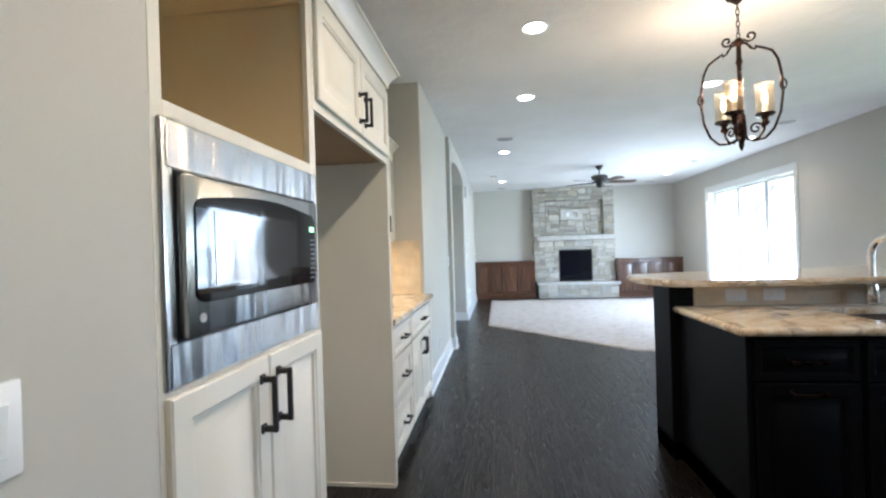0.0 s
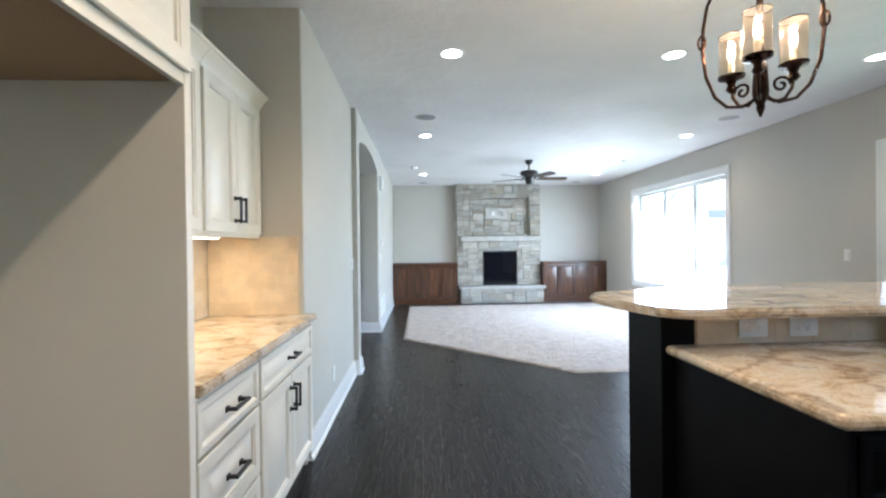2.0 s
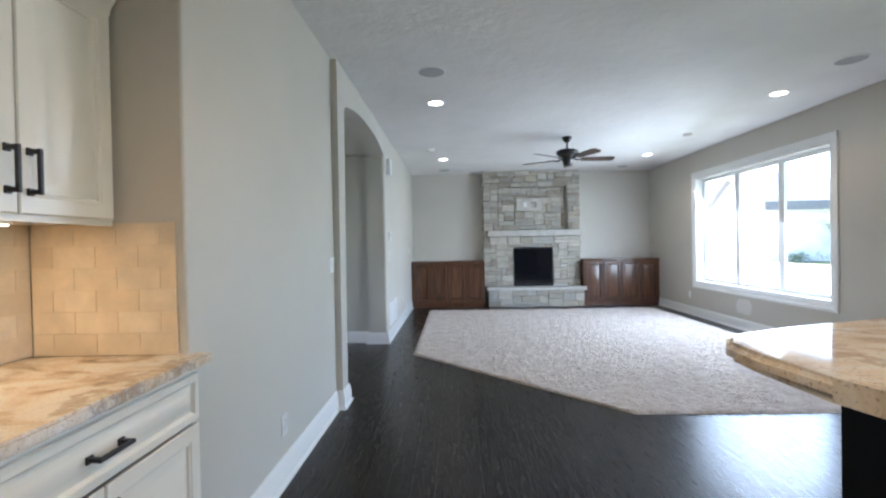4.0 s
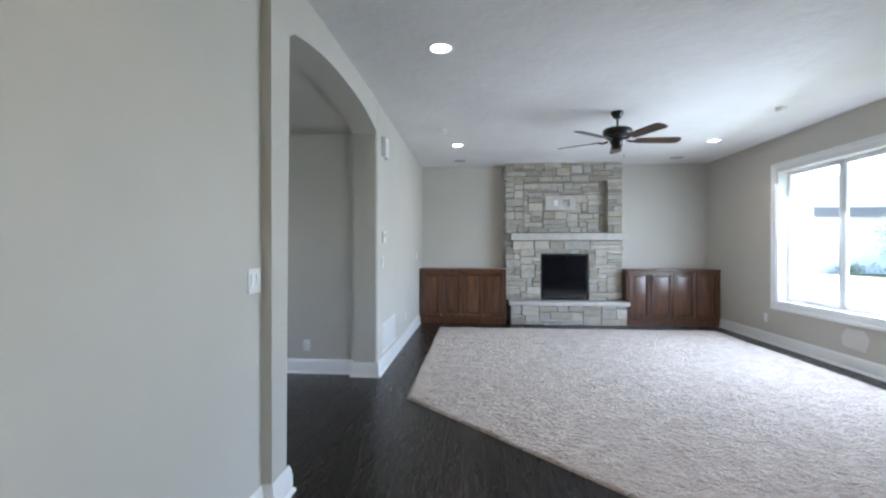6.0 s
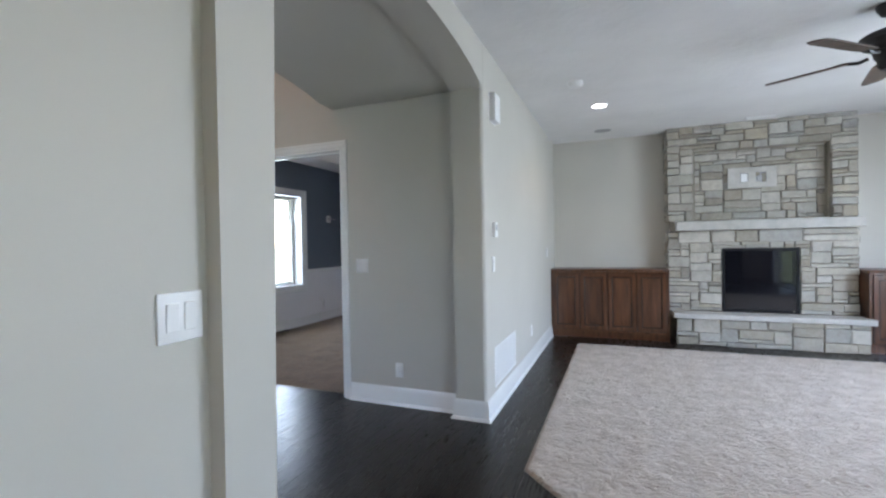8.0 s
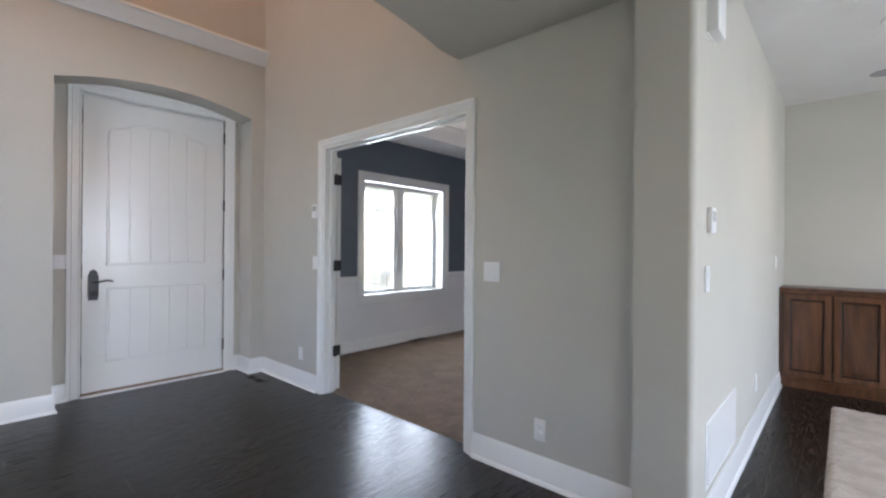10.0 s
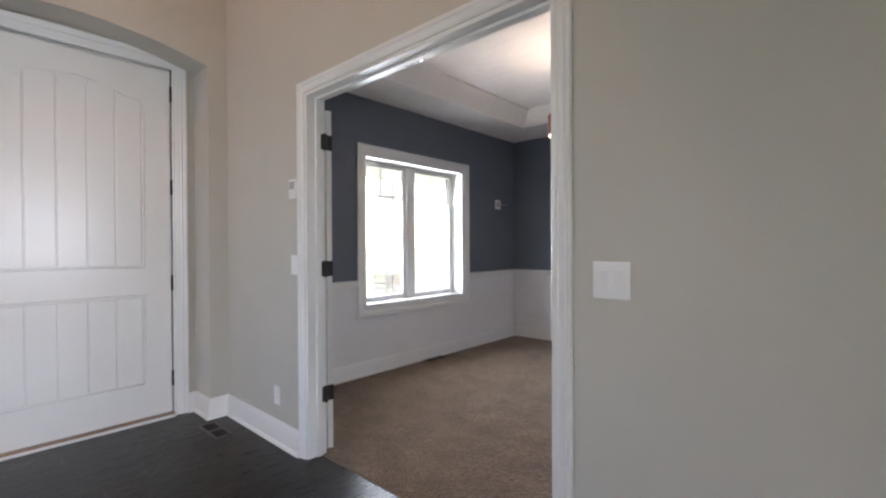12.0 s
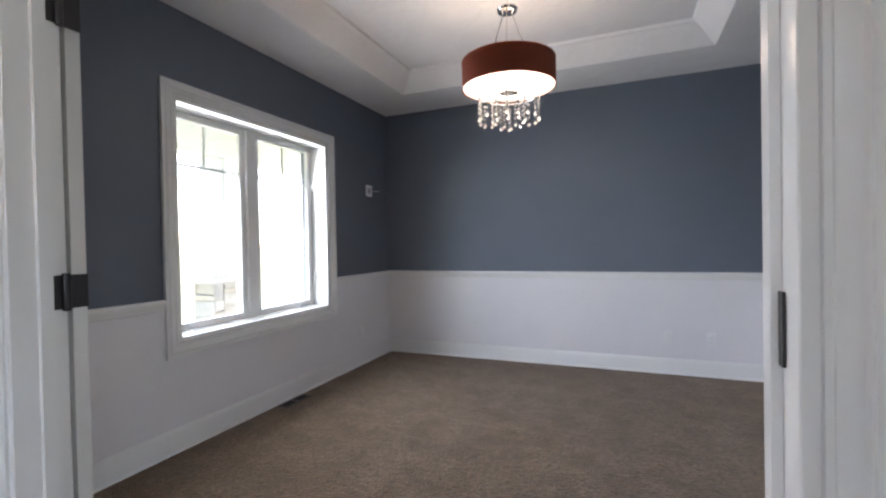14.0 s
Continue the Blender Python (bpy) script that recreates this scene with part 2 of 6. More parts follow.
M_CHERRY = timber("cherry_stained_wood", (0.052, 0.019, 0.008), (0.172, 0.069, 0.029), 0.30, (1, 1, 9), 0.3, 0.5, 0.05)
M_WALNUT = timber("walnut_fan_blade", (0.050, 0.026, 0.016), (0.13, 0.075, 0.048), 0.4, (6, 6, 1), 0.2, 0.1, 0.05)
M_GRANITE = granite()
M_LEDGE = stone("grey_limestone", (0.31, 0.275, 0.215), (0.47, 0.435, 0.365), (0.35, 0.34, 0.31), (0.60, 0.56, 0.48), (0.27, 0.245, 0.20), (0.45, 0.395, 0.30), (0.55, 0.535, 0.49))
M_SLAB = stone("pale_limestone_slab", (0.50, 0.48, 0.44), (0.56, 0.54, 0.50), relief=0.45)
M_MORTAR = painted("mortar", (0.29, 0.26, 0.21), 0.95, 60, 0.6, 0.2, 0.004)
M_TILE = stone("honed_travertine_tile", (0.66, 0.53, 0.36), (0.74, 0.62, 0.45), (0.69, 0.56, 0.39), (0.77, 0.66, 0.50), rough=0.4, grain=18, relief=0.08)
M_GROUT = painted("beige_grout", (0.70, 0.58, 0.42), 0.9, 80, 0.3, 0.1)
M_RUG = carpet("plush_oatmeal_carpet", (0.56, 0.475, 0.40), (0.73, 0.64, 0.56), 24, 0.8, shag=6.5, speck=0.3)
M_PILE = carpet("brown_taupe_carpet", (0.185, 0.116, 0.064), (0.300, 0.205, 0.125), 70, 1.0, 5.0, 44.0, shag=0.6, speck=1.0)
M_DARKGLASS = painted("black_glass", (0.006, 0.006, 0.008), 0.04, 20, 0.0, 0.1)
# darker brown for the grooves of the cherry door panels
M_GROOVE = painted("dark_brown_in_grooves", (0.022, 0.008, 0.004), 0.35, 60, 0.05, 0.2)
M_KEYS = painted("dim_printed_keys", (0.10, 0.10, 0.11), 0.4, 30, 0.0, 0.05)
M_FIREBOX = painted("matt_black_steel", (0.005, 0.005, 0.0055), 0.5, 60, 0.1, 0.2, spec=0.25)
M_CANLIGHT = glowing("lit_can_lamp", (1.0, 0.93, 0.82), 14.0)
M_FLAME = glowing("warm_lamp", (1.0, 0.74, 0.46), 9.0)
M_DISPLAY = glowing("green_display", (0.2, 1.0, 0.3), 1.5)
M_GLASS = glass("clear_glass")
M_SEEDED = window_glass("seeded_amber_glass", (0.93, 0.89, 0.83, 1), True)
M_CRYSTAL = glass("crystal", 0.0)
M_PANE = window_glass()


def organza():
    """Thin brown fabric that lets lamp light through."""
    m, nt, b = nodes_of("brown_organza_shade")
    n = noise_tex(nt, place_of(nt, (1, 1, 0.15)), 220, 3)
    nt.links.new(mix(nt, n, (0.07, 0.024, 0.014), (0.14, 0.052, 0.028)), b.inputs["Base Color"])
    b.inputs["Roughness"].default_value = 0.55
    thin = add(nt, "ShaderNodeBsdfTranslucent", Color=(0.55, 0.17, 0.06, 1))
    mx = add(nt, "ShaderNodeMixShader", Fac=0.6)
    nt.links.new(b.outputs[0], mx.inputs[1])
    nt.links.new(thin.outputs[0], mx.inputs[2])
    nt.links.new(mx.outputs[0], nt.nodes["Material Output"].inputs["Surface"])
    return m


M_SHADE = organza()
M_SHADE_IN = painted("white_shade_lining", (0.85, 0.8, 0.72), 0.8, 100, 0.1, 0.03)
M_VENT = painted("brown_metal_register", (0.085, 0.070, 0.058), 0.45, 60, 0.1, 0.2)
M_GREY = painted("grey_speaker_mesh", (0.42, 0.42, 0.43), 0.7, 300, 0.6, 0.05)
M_SIDING = painted("white_lap_siding", (0.76, 0.76, 0.74), 0.6, 20, 0.1, 0.05)
M_SHINGLE = stone("grey_asphalt_shingle", (0.09, 0.094, 0.10), (0.13, 0.135, 0.145), grain=12, relief=0.4)
M_GRASS = foliage("lawn_grass", (0.05, 0.085, 0.025), (0.10, 0.15, 0.05))
M_LAWN = painted("lawn_soil", (0.08, 0.10, 0.04), 0.95, 14, 0.6, 0.35, 0.02)
M_LEAF = foliage("tree_leaf", (0.09, 0.13, 0.055), (0.15, 0.19, 0.09))
M_BARK = painted("bark", (0.10, 0.075, 0.055), 0.9, 20, 0.8, 0.3, 0.01)
M_CONCRETE = painted("pale_concrete", (0.42, 0.41, 0.39), 0.85, 40, 0.3, 0.1)
M_WINDARK = painted("dark_window_glass", (0.10, 0.115, 0.14), 0.08, 10, 0.0, 0.1)


# ---- mesh helpers ----
def finish(bm, smooth=True):
    bmesh.ops.recalc_face_normals(bm, faces=bm.faces)
    if smooth:
        for f in bm.faces:
            f.smooth = True
        for e in bm.edges:
            e.smooth = len(e.link_faces) == 2 and e.calc_face_angle(0) < radians(29)


def part(name, bm, material, parent=None, label="", m=None):
    """Links a bmesh as one mesh object, under a thing or a part."""
    finish(bm)
    me = bpy.data.meshes.new(name)
    bm.to_mesh(me)
    bm.free()
    for one in material if isinstance(material, tuple) else (material,):
        me.materials.append(one)
    ob = new(name, me)
    ob.parent = parent
    if m is not None:
        ob.matrix_basis = m
    return tagged(ob, label)


def setting(name, bm, material, label="", category=""):
    return tagged(part(name, bm, material), label, category, kind="structure")


def thing(name, m, label, category, group="", kind=""):
    ob = new(name)
    ob.matrix_basis = m
    return tagged(ob, label, category, group, kind)


def box(bm, a, b, bevel=0.0, seg=1):
    vs = [bm.verts.new((x, y, z)) for x in (a[0], b[0]) for y in (a[1], b[1]) for z in (a[2], b[2])]
    fs = [bm.faces.new([vs[i] for i in q]) for q in ((0, 1, 3, 2), (4, 6, 7, 5), (0, 4, 5, 1), (2, 3, 7, 6), (0, 2, 6, 4), (1, 5, 7, 3))]
    if bevel:
        es = {e for f in fs for e in f.edges}
        bmesh.ops.bevel(bm, geom=list(es), offset=bevel, segments=seg, profile=0.5, affect="EDGES")
    return bm


def cube(a, b, bevel=0.0, seg=1):
    return box(bmesh.new(), a, b, bevel, seg)


def lathe(bm, profile, at=(0, 0, 0), seg=20, caps=True, m=None):
    """A turned shape from rows of radius and height."""
    m = m or Matrix.Translation(at)
    rings = [[bm.verts.new(m @ Vector((r * math.cos(6.283185 * k / seg), r * math.sin(6.283185 * k / seg), z))) for k in range(seg)] for r, z in profile]
    for a, b in zip(rings, rings[1:]):
        for k in range(seg):
            bm.faces.new((a[k], a[(k + 1) % seg], b[(k + 1) % seg], b[k]))
    if caps:
        for r in (rings[0], rings[-1]):
            bm.faces.new(r)
    return bm


def tube(bm, points, r, seg=8, closed=False):
    """A round bar along a line of points; r may be a list."""
    ps = [Vector(p) for p in points]
    n = len(ps)
    rs = r if isinstance(r, (list, tuple)) else [r] * n
    rings, side = [], None
    for i, p in enumerate(ps):
        d = (ps[(i + 1) % n] if closed or i < n - 1 else p) - (ps[i - 1] if closed or i else p)
        d.normalize()
        if side is None:
            side = d.orthogonal().normalized()
        side = (side - d * side.dot(d)).normalized()
        up = d.cross(side)
        rings.append([bm.verts.new(p + rs[i] * (math.cos(6.283185 * k / seg) * side + math.sin(6.283185 * k / seg) * up)) for k in range(seg)])
    for i in range(n if closed else n - 1):
        a, b = rings[i], rings[(i + 1) % n]
        for k in range(seg):
            bm.faces.new((a[k], a[(k + 1) % seg], b[(k + 1) % seg], b[k]))
    if not closed:
        bm.faces.new(rings[0])
        bm.faces.new(rings[-1])
    return bm


def prism(bm, outline, low, high, m=None):
    """An outline in x and y, raised from low to high."""
    m = m or Matrix()
    a = [bm.verts.new(m @ Vector((x, y, low))) for x, y in outline]
    b = [bm.verts.new(m @ Vector((x, y, high))) for x, y in outline]
    n = len(a)
    bm.faces.new(a)
    bm.faces.new(b)
    for i in range(n):
        bm.faces.new((a[i], a[(i + 1) % n], b[(i + 1) % n], b[i]))
    return bm


def sweep(bm, path, profile, m=None, closed=False):
    """A moulding: rows of (out, up) along a line in x and y, mitred; out is to the line's right."""
    m = m or Matrix()
    ps = [Vector(p) for p in path]
    n, rings = len(ps), []
    for i, p in enumerate(ps):
        d0 = (p - ps[i - 1]).normalized() if i or closed else None
        d1 = (ps[(i + 1) % n] - p).normalized() if i < n - 1 or closed else None
        n0 = Vector((d0.y, -d0.x)) if d0 else Vector((d1.y, -d1.x))
        n1 = Vector((d1.y, -d1.x)) if d1 else n0
        mid = (n0 + n1).normalized()
        mid = mid / max(0.2, mid.dot(n0))
        rings.append([bm.verts.new(m @ Vector((*(p + mid * out), up))) for out, up in profile])
    k = len(profile)
    for i in range(n if closed else n - 1):
        a, b = rings[i], rings[(i + 1) % n]
        for j in range(k):
            bm.faces.new((a[j], a[(j + 1) % k], b[(j + 1) % k], b[j]))
    if not closed:
        bm.faces.new(rings[0])
        bm.faces.new(rings[-1])
    return bm


def pierced(bm, axis, lo, hi, u0, u1, z0, z1, holes=()):
    """A wall slab across an axis from lo to hi, with rectangular openings (ua, ub, za, zb) through it."""
    us = sorted({u0, u1, *(h[0] for h in holes), *(h[1] for h in holes)})
    zs = sorted({z0, z1, *(h[2] for h in holes), *(h[3] for h in holes)})
    solid = {(i, j) for i in range(len(us) - 1) for j in range(len(zs) - 1)
             if not any(h[0] <= us[i] and us[i + 1] <= h[1] and h[2] <= zs[j] and zs[j + 1] <= h[3] for h in holes)}
    made = {}

    def v(w, i, j):
        key = (w, i, j)
        if key not in made:
            a = hi if w else lo
            made[key] = bm.verts.new((a, us[i], zs[j]) if axis == "x" else (us[i], a, zs[j]))
        return made[key]

    for i, j in solid:
        for w in (0, 1):
            bm.faces.new((v(w, i, j), v(w, i + 1, j), v(w, i + 1, j + 1), v(w, i, j + 1)))
        for (di, dj), (p, q) in {(-1, 0): ((0, 0), (0, 1)), (1, 0): ((1, 0), (1, 1)), (0, -1): ((0, 0), (1, 0)), (0, 1): ((0, 1), (1, 1))}.items():
            if (i + di, j + dj) not in solid:
                bm.faces.new((v(0, i + p[0], j + p[1]), v(0, i + q[0], j + q[1]), v(1, i + q[0], j + q[1]), v(1, i + p[0], j + p[1])))
    return bm


def slab(name, axis, lo, hi, u0, u1, z0, z1, holes=(), material=None, label=""):
    return setting(name, pierced(bmesh.new(), axis, lo, hi, u0, u1, z0, z1, holes), material or M_WALL, label, "wall")


def rounded(bm, where, r=0.018):
    """Bullnose the edges whose both ends lie where told."""
    bmesh.ops.bevel(bm, geom=[e for e in bm.edges if all(where(v.co) for v in e.verts)], offset=r, segments=4, profile=0.5, affect="EDGES")


H = 2.74            # ceiling of kitchen and great room
BACK, EAST, NORTH = -2.5, 4.93, 12.0
FRONT, DINE_N = -3.957, 12.325
FOYER_S, FOYER_N = 4.9, 8.476
FOYER_H = 5.2

# ---- walls ----
slab("wall_kitchen_west", "x", -0.17, 0.0, BACK, 1.094, 0, H, label="greige painted kitchen wall beside the tall oven cabinet")
slab("wall_cabinet_back", "x", -0.75, -0.62, 0.95, 4.34, 0, H, label="greige painted wall behind fridge space and hutch")
slab("wall_cabinet_end", "y", 0.95, 1.094, -0.62, -0.17, 0, H, label="short greige wall closing the cabinet run")
bm = prism(bmesh.new(), [(-0.62, 4.19), (-0.05, 4.19), (-0.05, 6.10), (-0.20, 6.10), (-0.20, 4.34), (-0.62, 4.34)], 0, H)
rounded(bm, lambda p: p.x > -0.051 and p.y < 4.2, 0.012)
setting("wall_arch_south", bm, M_WALL, "greige painted wall with light switch beside the arch", "wall")
bm = prism(bmesh.new(), [(-0.245, 8.385), (0.0, 8.385), (0.0, DINE_N + 0.12), (-0.245, DINE_N + 0.12)], 0, 3.2)
rounded(bm, lambda p: p.x > -0.01 and p.y < 8.39, 0.030)
setting("wall_great_room_west", bm, M_WALL, "greige painted wall with thermostat and return grille", "wall")
slab("wall_north", "y", NORTH, NORTH + 0.15, 0.0, EAST, 0, H, label="greige painted wall behind the stone fireplace")
# the last opening belongs to the added kitchen window
slab("wall_east", "x", EAST, EAST + 0.20, BACK, NORTH + 0.15, 0, H, [(7.51, 10.22, 0.56, 2.31), (2.95, 5.36, 0.0, 2.16), (0.6, 1.8, 1.2, 2.1)], label="greige painted wall with picture window and patio door")
slab("wall_south", "y", BACK - 0.15, BACK, -0.17, EAST + 0.2, 0, H, label="greige painted wall at the kitchen's end")

# the arched passage to the foyer: one deep block with a segmental soffit
ARCH0, ARCH1, SPRING, RISE = 6.285, 8.385, 2.425, 0.125
bm = bmesh.new()
half, mid = (ARCH1 - ARCH0) / 2, (ARCH0 + ARCH1) / 2
curve = []
for k in range(25):
    u = -1 + 2 * k / 24
    curve.append((mid + half * u, SPRING + RISE * (1 - abs(u) ** 2.4)))
turned = Matrix(((0, 0, 1, 0), (1, 0, 0, 0), (0, 1, 0, 0), (0, 0, 0, 1)))
prism(bm, [(ARCH0 - 0.185, 0), (ARCH0, 0), *curve, (ARCH1, FOYER_H), (ARCH0 - 0.185, FOYER_H)], -0.245, 0.0, turned)
rounded(bm, lambda p: p.x > -0.001 and p.z < 2.7, 0.026)
rounded(bm, lambda p: p.x > -0.001 and p.y < 6.11 and (p.z < 0.001 or p.z > 5))
setting("wall_arch", bm, M_WALL, "greige arched opening with soft rounded head", "wall")
bm = bmesh.new()
prism(bm, [(ARCH0 - 0.02, 2.41), *[(y, z + 0.012) for y, z in curve[1:-1]], (FOYER_N - 0.003, 2.455), (FOYER_N - 0.003, FOYER_H), (ARCH0 - 0.02, FOYER_H)], -1.36, -0.248, turned)
setting("passage_soffit", bm, M_WALL, "deep greige arched soffit over the passage", "soffit")
slab("wall_passage_south", "y", 6.12, 6.26, -1.36, -0.248, 0, FOYER_H, label="greige passage wall behind the arch pier")

DOOR0, DOOR1, DOOR_H = -2.874, -1.277, 2.128
slab("wall_foyer_north", "y", FOYER_N, FOYER_N + 0.105, FRONT, -0.248, 0, FOYER_H, [(DOOR0, DOOR1, 0, DOOR_H)], label="greige foyer wall around the dining room doorway")
slab("wall_dining_south_upper", "y", FOYER_N + 0.108, FOYER_N + 0.12, FRONT, -0.283, 0.0, 2.66, [(DOOR0 - 0.07, DOOR1 + 0.07, 0, DOOR_H + 0.07)], M_BLUE, "slate blue dining room wall by the doorway")
# front wall: door niche with an arched head, dining window
NICHE0, NICHE1 = 6.84, 8.342
bm = bmesh.new()
half, mid = (NICHE1 - NICHE0) / 2, (NICHE0 + NICHE1) / 2
arc = [(mid - half * u, 2.54 + 0.115 * (1 - u * u)) for u in [-1 + 2 * k / 20 for k in range(21)]]
prism(bm, [(FOYER_S, 0), (NICHE0, 0), *reversed(arc), (NICHE1, 0), (FOYER_N + 0.105, 0), (FOYER_N + 0.105, FOYER_H), (FOYER_S, FOYER_H)], FRONT - 0.265, FRONT, turned)
setting("wall_front_foyer", bm, M_WALL, "greige foyer wall with an arched niche round the front door", "wall")
slab("wall_niche_back", "x", FRONT - 0.38, FRONT - 0.268, 6.6, 8.6, 0, 2.9, [(7.02, 8.20, 0, 2.56)], label="greige back of the front door niche")
slab("wall_front_dining", "x", FRONT - 0.30, FRONT, FOYER_N + 0.105, DINE_N + 0.12, 0, 3.2, [(9.735, 11.235, 0.645, 2.135)], M_BLUE, "slate blue dining wall around the double window")
slab("wall_dining_north", "y", DINE_N, DINE_N + 0.12, FRONT, -0.28, 0, 3.2, (), M_BLUE, "slate blue dining room end wall")
slab("wall_dining_east", "x", -0.296, -0.283, FOYER_N + 0.12, DINE_N, 0.0, 2.66, (), M_BLUE, "slate blue dining room side wall")
# the opening belongs to the added foyer window
slab("wall_foyer_south", "y", FOYER_S - 0.15, FOYER_S, FRONT - 0.26, -0.9, 0, FOYER_H, [(-2.95, -2.05, 0.7, 2.5)], label="greige wall at the foyer's end")
slab("wall_foyer_east", "x", -1.36, -1.22, FOYER_S, 6.12, 0, FOYER_H, label="greige foyer wall backing the kitchen")
slab("wall_foyer_upper", "y", FOYER_N + 0.107, FOYER_N + 0.25, FRONT, -0.28, 3.25, FOYER_H, label="greige upper foyer wall")

# ---- ceilings ----
setting("ceiling", cube((-0.75, BACK - 0.15, H), (EAST + 0.2, NORTH + 0.15, H + 0.12)), M_CEIL, "white knockdown textured ceiling", "ceiling")
setting("ceiling_foyer", cube((FRONT - 0.3, FOYER_S - 0.15, FOYER_H), (0.0, FOYER_N + 0.2, FOYER_H + 0.1)), M_CEIL, "high white foyer ceiling", "ceiling")
bm = bmesh.new()
TX0, TX1, TY0, TY1 = FRONT + 0.52, -0.82, FOYER_N + 0.12 + 0.5, DINE_N - 0.57
rings = []
for inset, z in ((-2.0, 2.66), (0.0, 2.66), (0.02, 2.672), (0.13, 2.785), (0.16, 2.80), (0.17, 2.82)):
    if inset < -1:
        c = [(FRONT, FOYER_N + 0.12), (-0.296, FOYER_N + 0.12), (-0.296, DINE_N), (FRONT, DINE_N)]
    else:
        c = [(TX0 + inset, TY0 + inset), (TX1 - inset, TY0 + inset), (TX1 - inset, TY1 - inset), (TX0 + inset, TY1 - inset)]
    rings.append([bm.verts.new((x, y, z)) for x, y in c])
for a, b in zip(rings, rings[1:]):
    for k in range(4):
        bm.faces.new((a[k], a[(k + 1) % 4], b[(k + 1) % 4], b[k]))
bm.faces.new(rings[-1])
setting("ceiling_dining_tray", bm, M_CEIL, "white tray ceiling with a coved step", "ceiling")
setting("ceiling_dining_deck", cube((FRONT, FOYER_N + 0.26, 3.05), (-0.28, DINE_N + 0.1, 3.2)), M_CEIL, "white deck above the tray ceiling", "ceiling")

# ---- floors ----
setting("floor", cube((FRONT - 0.5, BACK - 0.15, -0.15), (EAST + 0.3, NORTH + 0.15, -0.016)), M_MORTAR, "dark underlay beneath the floorboards", "floor")
CARPET = [(0.385, 7.785), (2.21, 5.94), (4.64, 5.94), (4.64, 11.13), (0.385, 11.13)]


def pile_sheet(name, rows, left, right, y0, y1, base, amp, cell, material, label):
    """Carpet with a tufted, uneven surface and a skirt at its edge."""
    ny = int((y1 - y0) / cell)
    nx = int(rows / cell)
    verts, faces = [], []
    for j in range(ny + 1):
        y = y0 + (y1 - y0) * j / ny
        a, b = left(y), right(y)
        for i in range(nx + 1):
            x = a + (b - a) * i / nx
            n = noise.noise((x * 19, y * 19, 0)) + 0.6 * noise.noise((x * 37, y * 37, 4)) + 0.5 * noise.noise((x * 5, y * 5, 9))
            verts.append((x, y, 0.0 if i in (0, nx) or j in (0, ny) else base + amp * n))
    for j in range(ny):
        for i in range(nx):
            k = j * (nx + 1) + i
            faces.append((k, k + 1, k + nx + 2, k + nx + 1))
    me = bpy.data.meshes.new(name)
    me.from_pydata(verts, [], faces)
    me.materials.append(material)
    me.polygons.foreach_set("use_smooth", [True] * len(me.polygons))
    return tagged(new(name, me), label, "carpet", kind="structure")


pile_sheet("carpet_inset", 4.2, lambda y: 0.385 if y > 7.785 else 0.385 + (7.785 - y) * 0.989, lambda y: 4.64, 5.94, 11.13, 0.018, 0.0065, 0.020, M_RUG, "oatmeal plush carpet inset into the dark wood floor")
pile_sheet("carpet_dining", 3.6, lambda y: FRONT + 0.002, lambda y: -0.30, FOYER_N + 0.10, DINE_N - 0.002, 0.006, 0.0014, 0.03, M_PILE, "brown taupe cut pile carpet in the dining room")

# ---- mouldings ----
BASE = [(0, 0), (0.018, 0), (0.018, 0.09), (0.014, 0.105), (0.014, 0.118), (0.008, 0.135), (0.005, 0.145), (0, 0.145)]
SHOE = [(0.018, 0), (0.032, 0), (0.030, 0.012), (0.024, 0.02), (0.018, 0.022)]


def skirting(name, path, z=0.0):
    bm = sweep(bmesh.new(), path, [(o, u + z) for o, u in BASE])
    sweep(bm, path, [(o, u + z) for o, u in SHOE])
    return setting(name, bm, M_TRIM, "white painted moulded baseboard", "baseboard")


skirting("baseboard_arch", [(-0.05, 4.24), (-0.05, 6.10), (0.0, 6.10), (0.0, ARCH0), (-0.245, ARCH0)])
skirting("baseboard_west", [(-1.218, FOYER_N), (-0.245, FOYER_N), (-0.245, ARCH1), (0.0, ARCH1), (0.0, 11.56)])
skirting("baseboard_east", [(EAST, 11.56), (EAST, 5.45)])
skirting("baseboard_kitchen", [(0.0, BACK), (0.0, 1.07)])
skirting("baseboard_foyer", [(FRONT - 0.265, 8.27), (FRONT - 0.265, NICHE1), (FRONT, NICHE1), (FRONT, FOYER_N), (-2.933, FOYER_N)])
skirting("baseboard_foyer_south", [(FRONT, FOYER_S), (FRONT, NICHE0), (FRONT - 0.265, NICHE0), (FRONT - 0.265, 6.96)])
skirting("baseboard_dining", [(DOOR0 - 0.1, FOYER_N + 0.12), (FRONT, FOYER_N + 0.12), (FRONT, DINE_N), (-0.296, DINE_N), (-0.296, FOYER_N + 0.12), (DOOR1 + 0.1, FOYER_N + 0.12)])

# dining room: white lower wall with chair rail
WX = FRONT + 0.004


def lower_wall(name, a, b):
    return setting(name, cube(a, b), M_WAINSCOT, "white painted lower wall under the chair rail", "wainscot")


